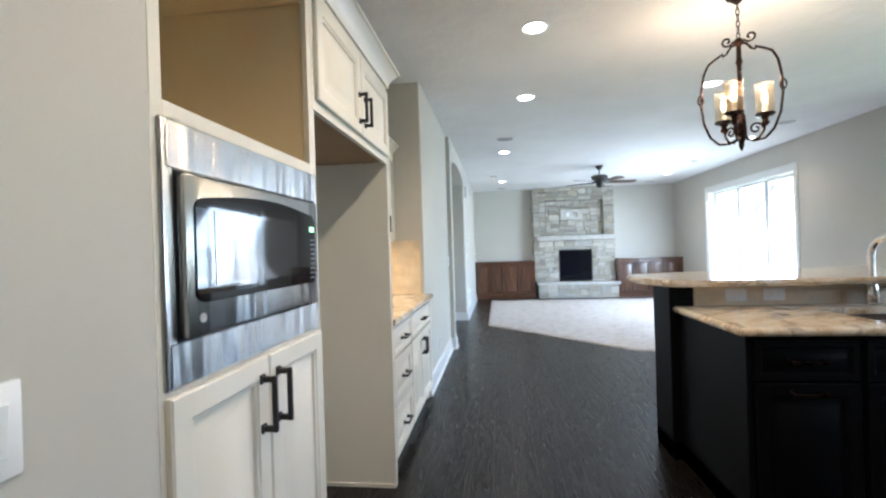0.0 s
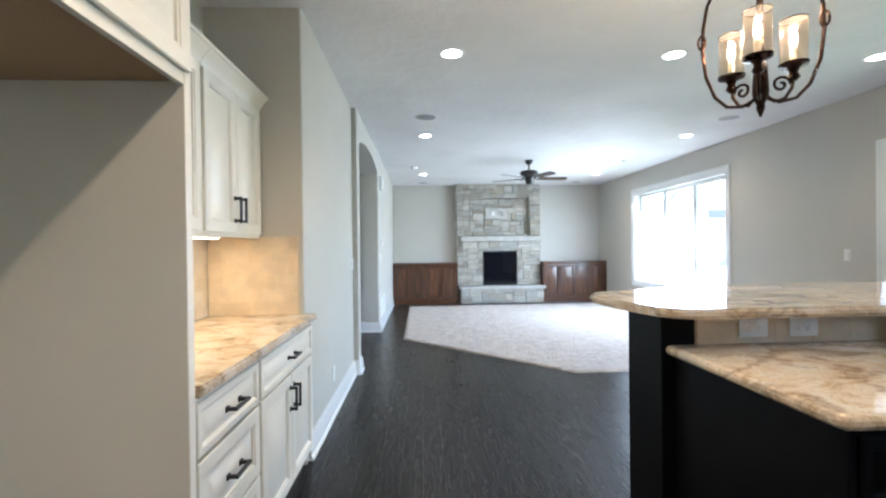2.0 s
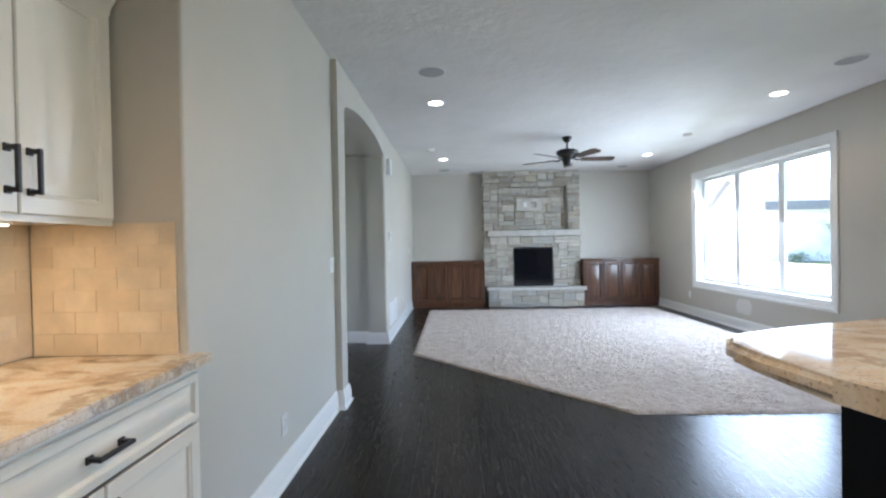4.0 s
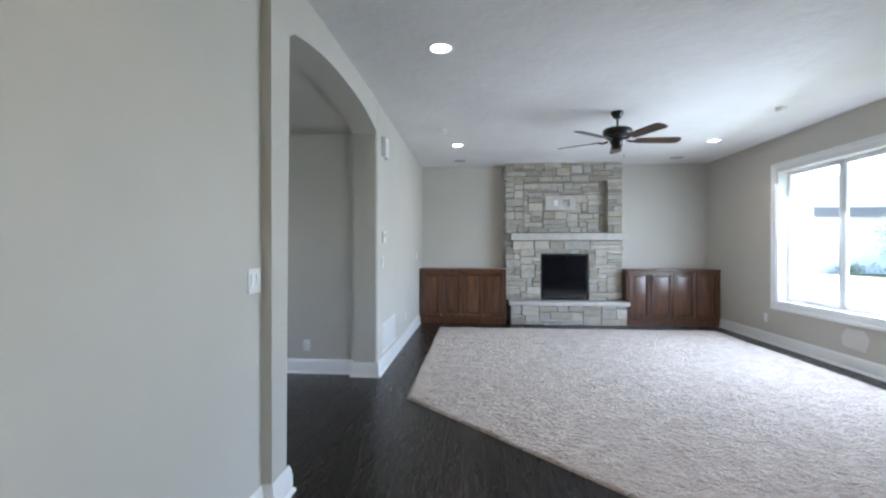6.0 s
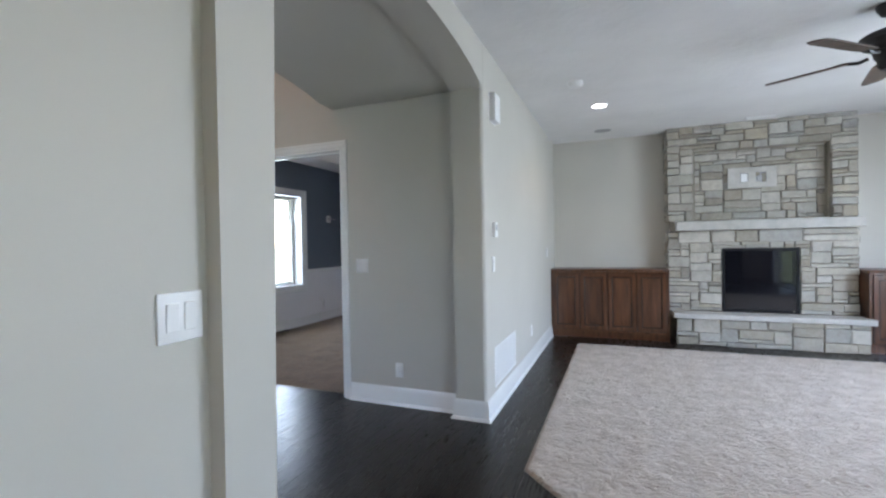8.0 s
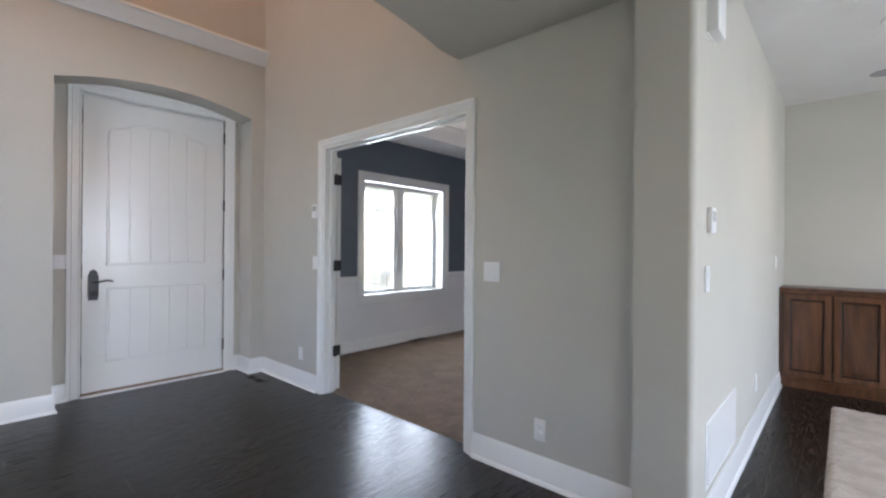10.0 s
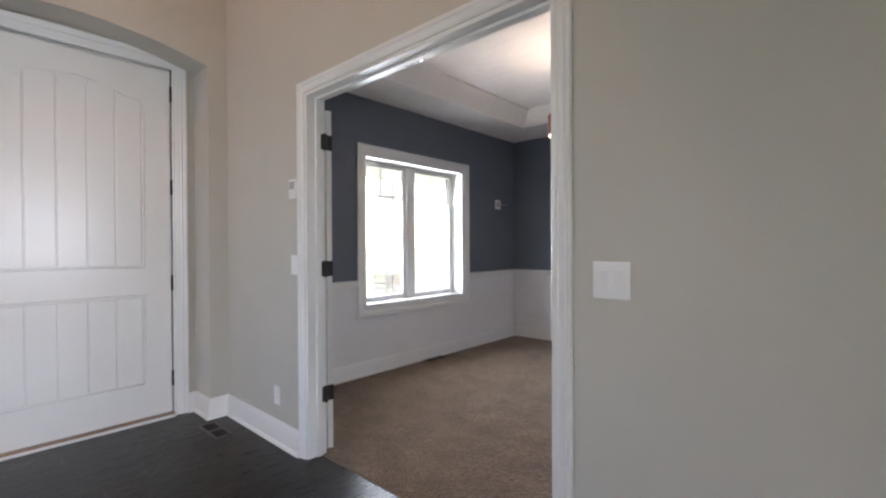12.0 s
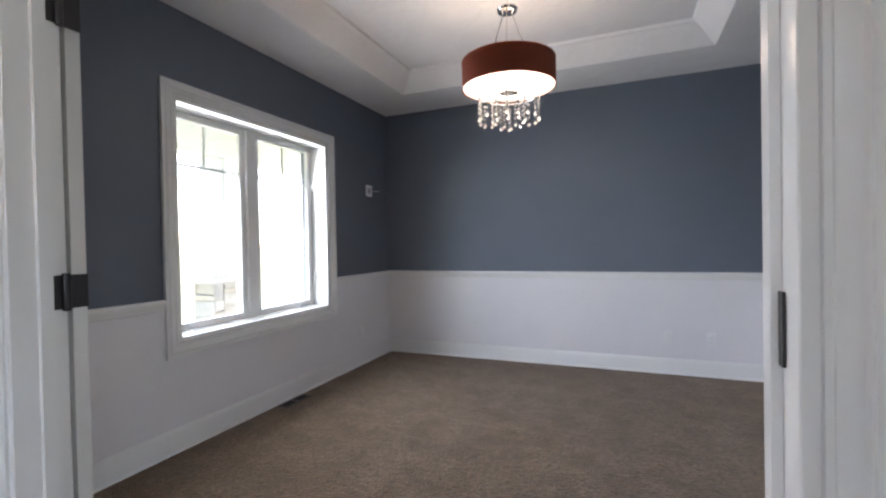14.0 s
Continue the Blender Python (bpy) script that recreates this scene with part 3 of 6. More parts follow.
lower_wall("wainscot_front_a", (FRONT, FOYER_N + 0.124, 0.003), (WX, 9.655, 0.88))
lower_wall("wainscot_front_b", (FRONT, 9.655, 0.003), (WX, 11.315, 0.56))
lower_wall("wainscot_front_c", (FRONT, 11.315, 0.003), (WX, DINE_N, 0.88))
lower_wall("wainscot_north", (WX, DINE_N - 0.004, 0.003), (-0.296, DINE_N, 0.88))
lower_wall("wainscot_east", (-0.30, FOYER_N + 0.124, 0.003), (-0.296, DINE_N - 0.004, 0.88))
RAIL = [(0, 0.85), (0.010, 0.855), (0.012, 0.87), (0.020, 0.885), (0.022, 0.905), (0.014, 0.915), (0, 0.918)]
setting("chair_rail_front", sweep(bmesh.new(), [(FRONT, FOYER_N + 0.12), (FRONT, 9.655)], RAIL), M_TRIM, "white moulded chair rail", "chair rail")
setting("chair_rail", sweep(bmesh.new(), [(FRONT, 11.315), (FRONT, DINE_N), (-0.296, DINE_N), (-0.296, FOYER_N + 0.13)], RAIL), M_TRIM, "white moulded chair rail", "chair rail")

# crown ledge above the front door
CROWN = [(0, 3.10), (0.02, 3.10), (0.03, 3.13), (0.075, 3.19), (0.085, 3.21), (0.10, 3.215), (0.10, 3.24), (0, 3.24)]
setting("trim_crown_ledge", sweep(bmesh.new(), [(FRONT, FOYER_S), (FRONT, FOYER_N)], CROWN), M_TRIM, "white crown moulding ledge high on the foyer wall", "crown moulding")

CASE = [(0.0, 0.0), (0.009, 0.0), (0.011, 0.010), (0.007, 0.016), (0.010, 0.022), (0.013, 0.048), (0.018, 0.054), (0.014, 0.061), (0.018, 0.068), (0.020, 0.085), (0.0, 0.085)]


def casing(name, m, w, h, width=0.085, depth=0.02, bottom=False, parent=None):
    """A moulded frame round an opening w by h; local x across, y up, z out of the wall."""
    k = width / 0.085
    prof = [(-u * k, o * depth / 0.02) for o, u in CASE]
    path = [(0, 0), (0, h), (w, h), (w, 0)]
    bm = sweep(bmesh.new(), path, prof, closed=bottom)
    ob = part(name, bm, M_TRIM, parent, "", m)
    return ob


def upright(x, y, z, rz):
    """Local x across, y up, z out; out is -y turned by rz."""
    return pose(x, y, z, 90, 0, rz)


# dining room doorway
tagged(casing("door_casing_foyer", upright(DOOR0 + 0.0, FOYER_N, 0, 0), DOOR1 - DOOR0, DOOR_H, 0.057), "white moulded casing round the dining room doorway", "door casing", kind="structure")
tagged(casing("door_casing_dining", upright(DOOR1, FOYER_N + 0.12, 0, 180), DOOR1 - DOOR0, DOOR_H, 0.057), "white moulded casing on the dining side", "door casing", kind="structure")
bm = bmesh.new()
for a, b in (((DOOR0, FOYER_N - 0.002, 0.003), (DOOR0 + 0.02, FOYER_N + 0.122, DOOR_H)), ((DOOR1 - 0.02, FOYER_N - 0.002, 0.003), (DOOR1, FOYER_N + 0.122, DOOR_H)), ((DOOR0 + 0.02, FOYER_N - 0.002, DOOR_H - 0.02), (DOOR1 - 0.02, FOYER_N + 0.122, DOOR_H))):
    box(bm, a, b, 0.002)
for a, b in (((DOOR0 + 0.02, FOYER_N + 0.055, 0.003), (DOOR0 + 0.032, FOYER_N + 0.085, DOOR_H - 0.02)), ((DOOR1 - 0.032, FOYER_N + 0.055, 0.003), (DOOR1 - 0.02, FOYER_N + 0.085, DOOR_H - 0.02)), ((DOOR0 + 0.032, FOYER_N + 0.055, DOOR_H - 0.032), (DOOR1 - 0.032, FOYER_N + 0.085, DOOR_H - 0.02))):
    box(bm, a, b)
setting("door_jamb", bm, M_TRIM, "white door jamb with a stop bead", "door jamb")


# ---- windows ----
def window(name, m, w, h, sashes, trim, label, bars=None, depth=0.12, group="", mullion=0.0):
    """A fixed or casement window in an opening w by h; local x across, y up, z into the room. The frame sits back in the wall."""
    root = thing(name, m, label, "window", group, "structure")
    if trim:
        casing("casing", Matrix.Translation((0, 0, 0.001)), w, h, trim, 0.02, True, root)
    bm = bmesh.new()
    for a, b in (((0, 0, -depth - 0.05), (0.03, h, 0)), ((w - 0.03, 0, -depth - 0.05), (w, h, 0)), ((0.03, 0, -depth - 0.05), (w - 0.03, 0.03, 0)), ((0.03, h - 0.03, -depth - 0.05), (w - 0.03, h, 0))):
        box(bm, a, b, 0.002)
    part("window_frame", bm, M_TRIM, root)
    each = (w - 0.06 - mullion * (sashes - 1)) / sashes
    for i in range(1, sashes if mullion else 1):
        x = 0.03 + each * i + mullion * (i - 1)
        part("mullion", cube((x, 0.03, -depth - 0.05), (x + mullion, h - 0.03, -depth + 0.015), 0.003), M_TRIM, root)
    for i in range(sashes):
        x0 = 0.03 + (each + mullion) * i
        x1 = x0 + each
        bm = bmesh.new()
        s, z0, z1 = 0.05, -depth - 0.035, -depth
        box(bm, (x0 + 0.002, 0.032, z0), (x0 + s, h - 0.032, z1), 0.006, 2)
        box(bm, (x1 - s, 0.032, z0), (x1 - 0.002, h - 0.032, z1), 0.006, 2)
        box(bm, (x0 + s, 0.032, z0), (x1 - s, 0.032 + s, z1), 0.006, 2)
        box(bm, (x0 + s, h - 0.032 - s, z0), (x1 - s, h - 0.032, z1), 0.006, 2)
        sash = part("sash", bm, M_TRIM, root)
        g = part("pane", cube((x0 + s - 0.004, 0.028 + s, z0 + 0.014), (x1 - s + 0.004, h - 0.028 - s, z0 + 0.020)), M_PANE, sash)
        g.visible_shadow = False
        if bars:
            bm = bmesh.new()
            yb = h - 0.032 - s - bars
            box(bm, (x0 + s, yb, z0 + 0.004), (x1 - s, yb + 0.018, z0 + 0.012))
            xm = (x0 + x1) / 2
            box(bm, (xm - 0.008, yb + 0.018, z0 + 0.004), (xm + 0.008, h - 0.032 - s, z0 + 0.012))
            part("glazing_bar", bm, M_TRIM, sash)
    return root


window("window_1", upright(EAST, 10.22, 0.56, -90), 2.71, 1.75, 3, 0.085, "large white triple picture window over the lawn")
window("window_2", upright(FRONT, 9.735, 0.645, 90), 1.50, 1.49, 2, 0.08, "white double casement window with top grilles", 0.30, depth=0.165, mullion=0.085)
# unseen window, added only to let fill light into the kitchen
window("fill_window_kitchen", upright(EAST, 1.8, 1.2, -90), 1.2, 0.9, 2, 0.08, "white double kitchen window, unseen, added to let in fill light")
# unseen window, added so the foyer and front door get more light
window("fill_window_foyer", upright(-2.05, FOYER_S, 0.7, 180), 0.9, 1.8, 1, 0.08, "white fixed foyer window, unseen, added to let in fill light")
window("patio_door", upright(EAST, 5.36, 0.0, -90), 2.41, 2.16, 2, 0.085, "white sliding glass patio door")


# ---- cabinet kit: local x across, y to the back, z up, front at y = 0 ----
RAISED = [(0.0, 0.004), (0.004, 0.0), (0.050, 0.0), (0.054, 0.004), (0.060, 0.005), (0.064, 0.012), (0.072, 0.012), (0.100, 0.002), (0.104, 0.0)]
FLATTER = [(0.0, 0.004), (0.004, 0.0), (0.026, 0.0), (0.030, 0.004), (0.035, 0.010), (0.042, 0.010), (0.060, 0.001)]


def panel(bm, w, h, t, rings):
    """A door or drawer front with stepped mouldings: rings of inset and depth."""
    loops = [[(0.0, t)], *[[(i, d)] for i, d in rings]]
    made = []
    for (i, d), in loops:
        e = 0.002 if d == t else i
        made.append([bm.verts.new(p) for p in ((e, d, e), (w - e, d, e), (w - e, d, h - e), (e, d, h - e))])
    for a, b in zip(made, made[1:]):
        for k in range(4):
            f = bm.faces.new((a[k], a[(k + 1) % 4], b[(k + 1) % 4], b[k]))
            f.material_index = int(0.004 < max(a[k].co.y, b[k].co.y) < t - 0.001 and abs(a[k].co.x - b[k].co.x) < 0.009)
    bm.faces.new(made[0])
    bm.faces.new(made[-1])
    return bm


def pull(length, vertical, reach=0.032, r=0.006):
    """A squared bar pull with flared feet."""
    bm = bmesh.new()
    h = length / 2
    box(bm, (-h, -reach - r, -r), (h, -reach + r, r), 0.002)
    for s in (-1, 1):
        x = s * (h - 0.008)
        box(bm, (x - 0.007, -reach, -0.006), (x + 0.007, 0.001, 0.006), 0.002)
        box(bm, (x - 0.011, -0.006, -0.010), (x + 0.011, 0.002, 0.010), 0.002)
    if vertical:
        bmesh.ops.rotate(bm, verts=bm.verts, matrix=Matrix.Rotation(radians(90), 3, "Y"))
    return bm


def front(name, root, x, z, w, h, material, rings, handle=None, hmat=None, length=0.13, label=""):
    """A door or drawer on a cabinet; handle: (x, z, vertical) on the front."""
    ob = part(name, panel(bmesh.new(), w, h, 0.019, rings), material, root, label, pose(x, -0.019, z))
    if handle:
        part("handle", pull(length, handle[2]), hmat or M_IRON, ob, "black iron bar pull", pose(handle[0], 0, handle[1]))
    return ob


def carcass(w, d, z0, z1, t=0.018, toe=0.0, back=True):
    """An open-fronted box with side, top, bottom and back boards."""
    bm = bmesh.new()
    box(bm, (0, 0.0, z0), (t, d, z1))
    box(bm, (w - t, 0.0, z0), (w, d, z1))
    box(bm, (t, 0.0, z0 + toe), (w - t, d, z0 + toe + t))
    box(bm, (t, 0.0, z1 - t), (w - t, d, z1))
    if back:
        box(bm, (t, d - t, z0 + toe + t), (w - t, d, z1 - t))
    return bm


def face_frame(root, w, z0, z1, bars, material, stile=0.04):
    bm = bmesh.new()
    box(bm, (0, -0.003, z0), (stile, 0.016, z1), 0.001)
    box(bm, (w - stile, -0.003, z0), (w, 0.016, z1), 0.001)
    for a, b in bars:
        box(bm, (stile, -0.003, a), (w - stile, 0.016, b), 0.001)
    return part("face_frame", bm, material, root)


CROWN_CAB = [(0, 0), (0.012, 0.0), (0.014, 0.02), (0.03, 0.045), (0.05, 0.07), (0.058, 0.078), (0.066, 0.08), (0.066, 0.095), (0, 0.095)]

# ---- tall oven cabinet ----
Y0 = 1.097
TALL = 0.693
tall = thing("oven_cabinet", pose(-0.004, Y0, 0, 0, 0, 90), "tall ivory painted oven cabinet with an open upper niche", "cabinet")
part("body", carcass(TALL, 0.60, 0.0, 2.22, toe=0.10), M_CREAM, tall)
for name, a, b in (("niche_back", (0.023, 0.57, 1.573), (TALL - 0.023, 0.582, 2.099)), ("niche_side", (0.0182, 0.02, 1.573), (0.022, 0.582, 2.099)), ("niche_side", (TALL - 0.022, 0.02, 1.573), (TALL - 0.0182, 0.582, 2.099)), ("niche_floor", (0.0182, 0.018, 1.560), (TALL - 0.0182, 0.582, 1.572)), ("niche_top", (0.0182, 0.018, 2.10), (TALL - 0.0182, 0.582, 2.12))):
    part(name, cube(a, b), M_NICHE, tall, "tan laminate lining")
face_frame(tall, TALL, 0.10, 2.22, [(1.033, 1.06), (1.545, 1.575), (2.10, 2.22), (0.10, 0.115)], M_CREAM, 0.03)
for k, hx in ((0, 0.296), (1, 0.036)):
    front("door", tall, 0.012 + k * 0.337, 0.115, 0.332, 0.925, M_CREAM, RAISED, (hx, 0.815, True), length=0.135)
part("toe_kick", cube((0.0, 0.06, 0.0), (TALL, 0.075, 0.10)), M_CREAM, tall)

oven = thing("microwave_oven", pose(0.003, Y0 + 0.012, 1.05, 0, 0, 90), "built-in stainless steel microwave with a wide trim kit", "microwave")
W, Hm = 0.669, 0.492
bm = bmesh.new()
box(bm, (0.008, -0.006, 0.400), (W - 0.008, 0.012, Hm), 0.004)
box(bm, (0.008, -0.006, 0.0), (W - 0.008, 0.012, 0.085), 0.004)
box(bm, (0.0, -0.004, 0.0), (0.03, 0.012, Hm), 0.003)
box(bm, (W - 0.03, -0.004, 0.0), (W, 0.012, Hm), 0.003)
part("trim_frame", bm, M_STEEL, oven, "brushed stainless trim frame")
part("housing", cube((0.03, 0.012, 0.06), (W - 0.03, 0.40, 0.43)), M_FIREBOX, oven)
face = bmesh.new()
box(face, (0.035, -0.022, 0.088), (W - 0.035, 0.010, 0.395), 0.008, 2)
body = part("door", face, M_STEEL, oven, "brushed stainless door")
bm = bmesh.new()
x0, x1, z0, z1 = 0.058, W - 0.072, 0.152, 0.352

def glass_corner(cx, cz, start, r=0.022):
    """A quarter round at a corner of the oven glass."""
    return [(cx + r * math.cos(radians(start + 18 * k)), cz + r * math.sin(radians(start + 18 * k))) for k in range(6)]


pts = glass_corner(x0 + 0.022, z0 + 0.022, 180) + glass_corner(x1 - 0.022, z0 + 0.022, 270) + glass_corner(x1 - 0.022, z1 - 0.022, 0)
pts += [(x1 - 0.022 + (x0 - x1 + 0.044) * k / 12, z1 + 0.020 * math.sin(math.pi * k / 12)) for k in range(1, 12)]
pts += glass_corner(x0 + 0.022, z1 - 0.022, 90)
prism(bm, pts, 0.019, 0.026, Matrix(((1, 0, 0, 0), (0, 0, -1, 0), (0, 1, 0, 0), (0, 0, 0, 1))))
win = part("door_window", bm, M_DARKGLASS, body, "black glass door window")
part("window_screen", cube((x0 + 0.055, -0.0272, z0 + 0.03), (x1 - 0.115, -0.0262, z1 - 0.022)), painted("smoked_oven_screen", (0.030, 0.031, 0.034), 0.05, 20, 0.0, 0.1), win, "smoked grey see-through screen")
bm = bmesh.new()
for r in range(9):
    box(bm, (0.562, -0.0275, 0.165 + r * 0.014), (0.590, -0.0262, 0.169 + r * 0.014))
part("keypad", bm, M_KEYS, body)
part("display", cube((0.560, -0.0275, 0.303), (0.590, -0.0262, 0.318)), M_DISPLAY, body, "green clock display")
part("badge", lathe(bmesh.new(), [(0.009, 0.0), (0.009, 0.0015), (0.008, 0.002)], seg=20, m=pose(0.075, -0.022, 0.122, 90)), M_GREY, body)
# black sheet behind the door stands in for shade in its gap
part("gap_line", cube((0.032, -0.002, 0.084), (W - 0.032, 0.011, 0.399)), M_FIREBOX, oven)

# ---- fridge surround ----
FY0, FY1 = Y0 + TALL + 0.002, 2.80
FW = FY1 - FY0
fr = thing("fridge_surround", pose(-0.004, FY0, 0, 0, 0, 90), "ivory fridge surround with overhead cupboard and empty bay", "cabinet")
part("side_panel", cube((FW - 0.036, -0.004, 0.0), (FW, 0.618, 2.22), 0.002), M_CREAM, fr)
part("side_panel", cube((0.0, 0.0, 0.0), (0.018, 0.608, 2.22)), M_CREAM, fr)
part("cupboard_box", cube((0.019, 0.017, 1.79), (FW - 0.037, 0.605, 2.22)), M_CREAM, fr)
part("cupboard_floor", cube((0.02, 0.03, 1.775), (FW - 0.038, 0.60, 1.789)), painted("bare_plywood", (0.40, 0.27, 0.155), 0.6, 50, 0.1, 0.12), fr, "bare plywood cupboard underside")
face_frame(fr, FW, 1.765, 2.22, [(1.765, 1.80), (2.15, 2.22)], M_CREAM, 0.036)
dw = (FW - 0.05) / 2
front("door", fr, 0.022, 1.80, dw - 0.002, 0.355, M_CREAM, RAISED, (dw - 0.035, 0.11, True), length=0.13)
front("door", fr, 0.026 + dw, 1.80, dw - 0.002, 0.355, M_CREAM, RAISED, (0.035, 0.11, True), length=0.13)
part("shoe_strip", cube((FW - 0.046, 0.0, 0.0), (FW - 0.036, 0.60, 0.018)), M_CREAM, fr)
part("crown_moulding", sweep(bmesh.new(), [(-0.004 - 0.0, 0.6), (-0.004, -0.0), (FW, -0.004), (FW, 0.6)][1:], [(o, u + 2.19) for o, u in CROWN_CAB], pose(0, 0, 0, 0, 0, 0)), M_CREAM, fr)
part("crown_moulding", sweep(bmesh.new(), [(0.0, 0.0), (TALL, 0.0)], [(o, u + 2.19) for o, u in CROWN_CAB]), M_CREAM, tall)

# ---- hutch ----
HX = -0.022
def base_unit(name, y0, w, label, fronts):
    root = thing(name, pose(HX, y0, 0, 0, 0, 90), label, "cabinet", "hutch base cabinets")
    part("body", carcass(w, 0.585, 0.10, 0.868), M_CREAM, root)
    part("toe_kick", cube((0.0, 0.05, 0.0), (w, 0.065, 0.10)), M_CREAM, root)
    face_frame(root, w, 0.10, 0.868, [(0.10, 0.12), (0.845, 0.868)], M_CREAM, 0.025)
    for f in fronts:
        front(f[0], root, *f[1:5], M_CREAM, f[5], f[6], length=0.12)
    return root


base_unit("drawer_cabinet", 2.805, 0.515, "ivory hutch base cabinet with three drawers", [
    ("drawer", 0.012, 0.685, 0.491, 0.165, FLATTER, (0.245, 0.082, False)),
    ("drawer", 0.012, 0.405, 0.491, 0.268, RAISED, (0.245, 0.134, False)),
    ("drawer", 0.012, 0.120, 0.491, 0.275, RAISED, (0.245, 0.138, False))])
base_unit("door_cabinet", 3.322, 0.862, "ivory hutch base cabinet with drawer over doors", [
    ("drawer", 0.012, 0.685, 0.838, 0.165, FLATTER, (0.42, 0.082, False)),
    ("door", 0.012, 0.120, 0.417, 0.555, RAISED, (0.388, 0.44, True)),
    ("door", 0.433, 0.120, 0.417, 0.555, RAISED, (0.030, 0.44, True))])
top = bmesh.new()
prism(top, [(-0.615, 2.804), (0.010, 2.804), (0.016, 2.81), (0.016, 4.225), (0.010, 4.232), (-0.046, 4.232), (-0.046, 4.186), (-0.615, 4.186)], 0.870, 0.906)
bmesh.ops.bevel(top, geom=[e for e in top.edges if abs(e.verts[0].co.z - e.verts[1].co.z) < 1e-5], offset=0.007, segments=2, affect="EDGES")
tagged(part("hutch_countertop", top, M_GRANITE), "gold and cream polished granite counter on the hutch", "countertop")


def wall_unit(y0, w, doors, label, end=False):
    root = thing("wall_cabinet", pose(-0.308, y0, 0, 0, 0, 90), label, "cabinet", "hutch wall cabinets")
    part("body", carcass(w, 0.309, 1.375, 2.13), M_CREAM, root)
    face_frame(root, w, 1.365, 2.13, [(1.365, 1.39), (2.10, 2.13)], M_CREAM, 0.025)
    dw = (w - 0.024 - 0.004 * (doors - 1)) / doors
    for k in range(doors):
        hx = dw - 0.03 if (k == 0) else 0.03
        front("door", root, 0.012 + k * (dw + 0.004), 1.385, dw, 0.725, M_CREAM, RAISED, (hx, 0.12, True) if doors > 1 else None, length=0.13)
    path = [(0.0, 0.0), (w, 0.0), (w, 0.309)] if end else [(0.0, 0.0), (w, 0.0)]
    part("crown_moulding", sweep(bmesh.new(), path, [(o, u + 2.105) for o, u in CROWN_CAB]), M_CREAM, root)
    return root


wall_unit(2.803, 0.672, 1, "ivory wall cabinet with a single raised panel door")
wall_unit(3.478, 0.705, 2, "ivory wall cabinet with paired raised panel doors")
strip = thing("under_cabinet_light", pose(-0.45, 3.45, 1.358), "slim lit strip lamp under the wall cabinets", "lamp")
part("housing", cube((-0.02, -0.5, 0.006), (0.02, 0.5, 0.016), 0.002), M_PLASTIC, strip)
part("diffuser", cube((-0.016, -0.49, 0.0), (0.016, 0.49, 0.006)), glowing("warm_strip", (1.0, 0.78, 0.50), 6.0), strip)
lamp = new("under_cabinet_glow", bpy.data.lights.new("under_cabinet_glow", "AREA"))
lamp.data.shape, lamp.data.size, lamp.data.size_y, lamp.data.energy, lamp.data.color = "RECTANGLE", 0.03, 0.98, 3.4 * DIM, (1.0, 0.75, 0.46)
lamp.matrix_world = Matrix.Translation((-0.45, 3.45, 1.352))


def plate(name, m, gangs, label, kind="switch"):
    """A wall plate with rockers or sockets; local x across, y up, z out."""
    root = thing(name, m, label, kind, "wall plates")
    w = 0.07 + 0.046 * (gangs - 1)
    part("cover", cube((-w / 2, -0.058, 0), (w / 2, 0.058, 0.006), 0.004, 2), M_PLASTIC, root)
    for g in range(gangs):
        x = (g - (gangs - 1) / 2) * 0.046
        if kind == "switch":
            bm = bmesh.new()
            box(bm, (x - 0.0165, -0.034, 0.004), (x + 0.0165, 0.034, 0.0095), 0.002)
            bmesh.ops.rotate(bm, verts=bm.verts, cent=(x, 0, 0.006), matrix=Matrix.Rotation(radians(4), 3, "X"))
            part("rocker", bm, M_PLASTIC, root)
        else:
            for s in (-1, 1):
                bm = lathe(bmesh.new(), [(0.0165, 0.004), (0.0165, 0.0085), (0.015, 0.0092)], (x, s * 0.02, 0), 16)
                o = part("socket", bm, M_PLASTIC, root)
                bm = bmesh.new()
                box(bm, (x - 0.007, s * 0.02 - 0.001, 0.0088), (x - 0.0055, s * 0.02 + 0.007, 0.0096))
                box(bm, (x + 0.0055, s * 0.02 - 0.001, 0.0088), (x + 0.007, s * 0.02 + 0.006, 0.0096))
                part("slot", bm, M_FIREBOX, o)
    return root


plate("light_switch", upright(0.0, 0.838, 1.09, 90), 1, "white single switch on the kitchen wall")
plate("power_outlet", upright(-0.62, 2.55, 1.12, 90), 1, "white outlet in the empty fridge bay", "outlet")
plate("light_switch", upright(-0.05, 6.025, 1.135, 90), 2, "white double rocker switch beside the arch")
plate("power_outlet", upright(-0.05, 5.03, 0.31, 90), 1, "white outlet low on the wall", "outlet")

# ---- island: kitchen side faces south ----
IX0, IX1, IY0, IY1 = 1.660, 4.065, 2.485, 3.16


def island_unit(x0, w, fronts, label):
    root = thing("island_cabinet", pose(x0, IY0, 0), label, "cabinet", "island cabinets")
    part("body", carcass(w, 0.62, 0.09, 0.868), M_BLACK, root)
    part("toe_kick", cube((0.0, 0.05, 0.0), (w, 0.065, 0.09)), M_BLACK, root)
    face_frame(root, w, 0.09, 0.868, [(0.09, 0.11), (0.845, 0.868), (0.66, 0.675)], M_BLACK, 0.022)
    for f in fronts:
        front(f[0], root, *f[1:5], M_BLACK, f[5], f[6], M_BRONZE, 0.15)
    return root


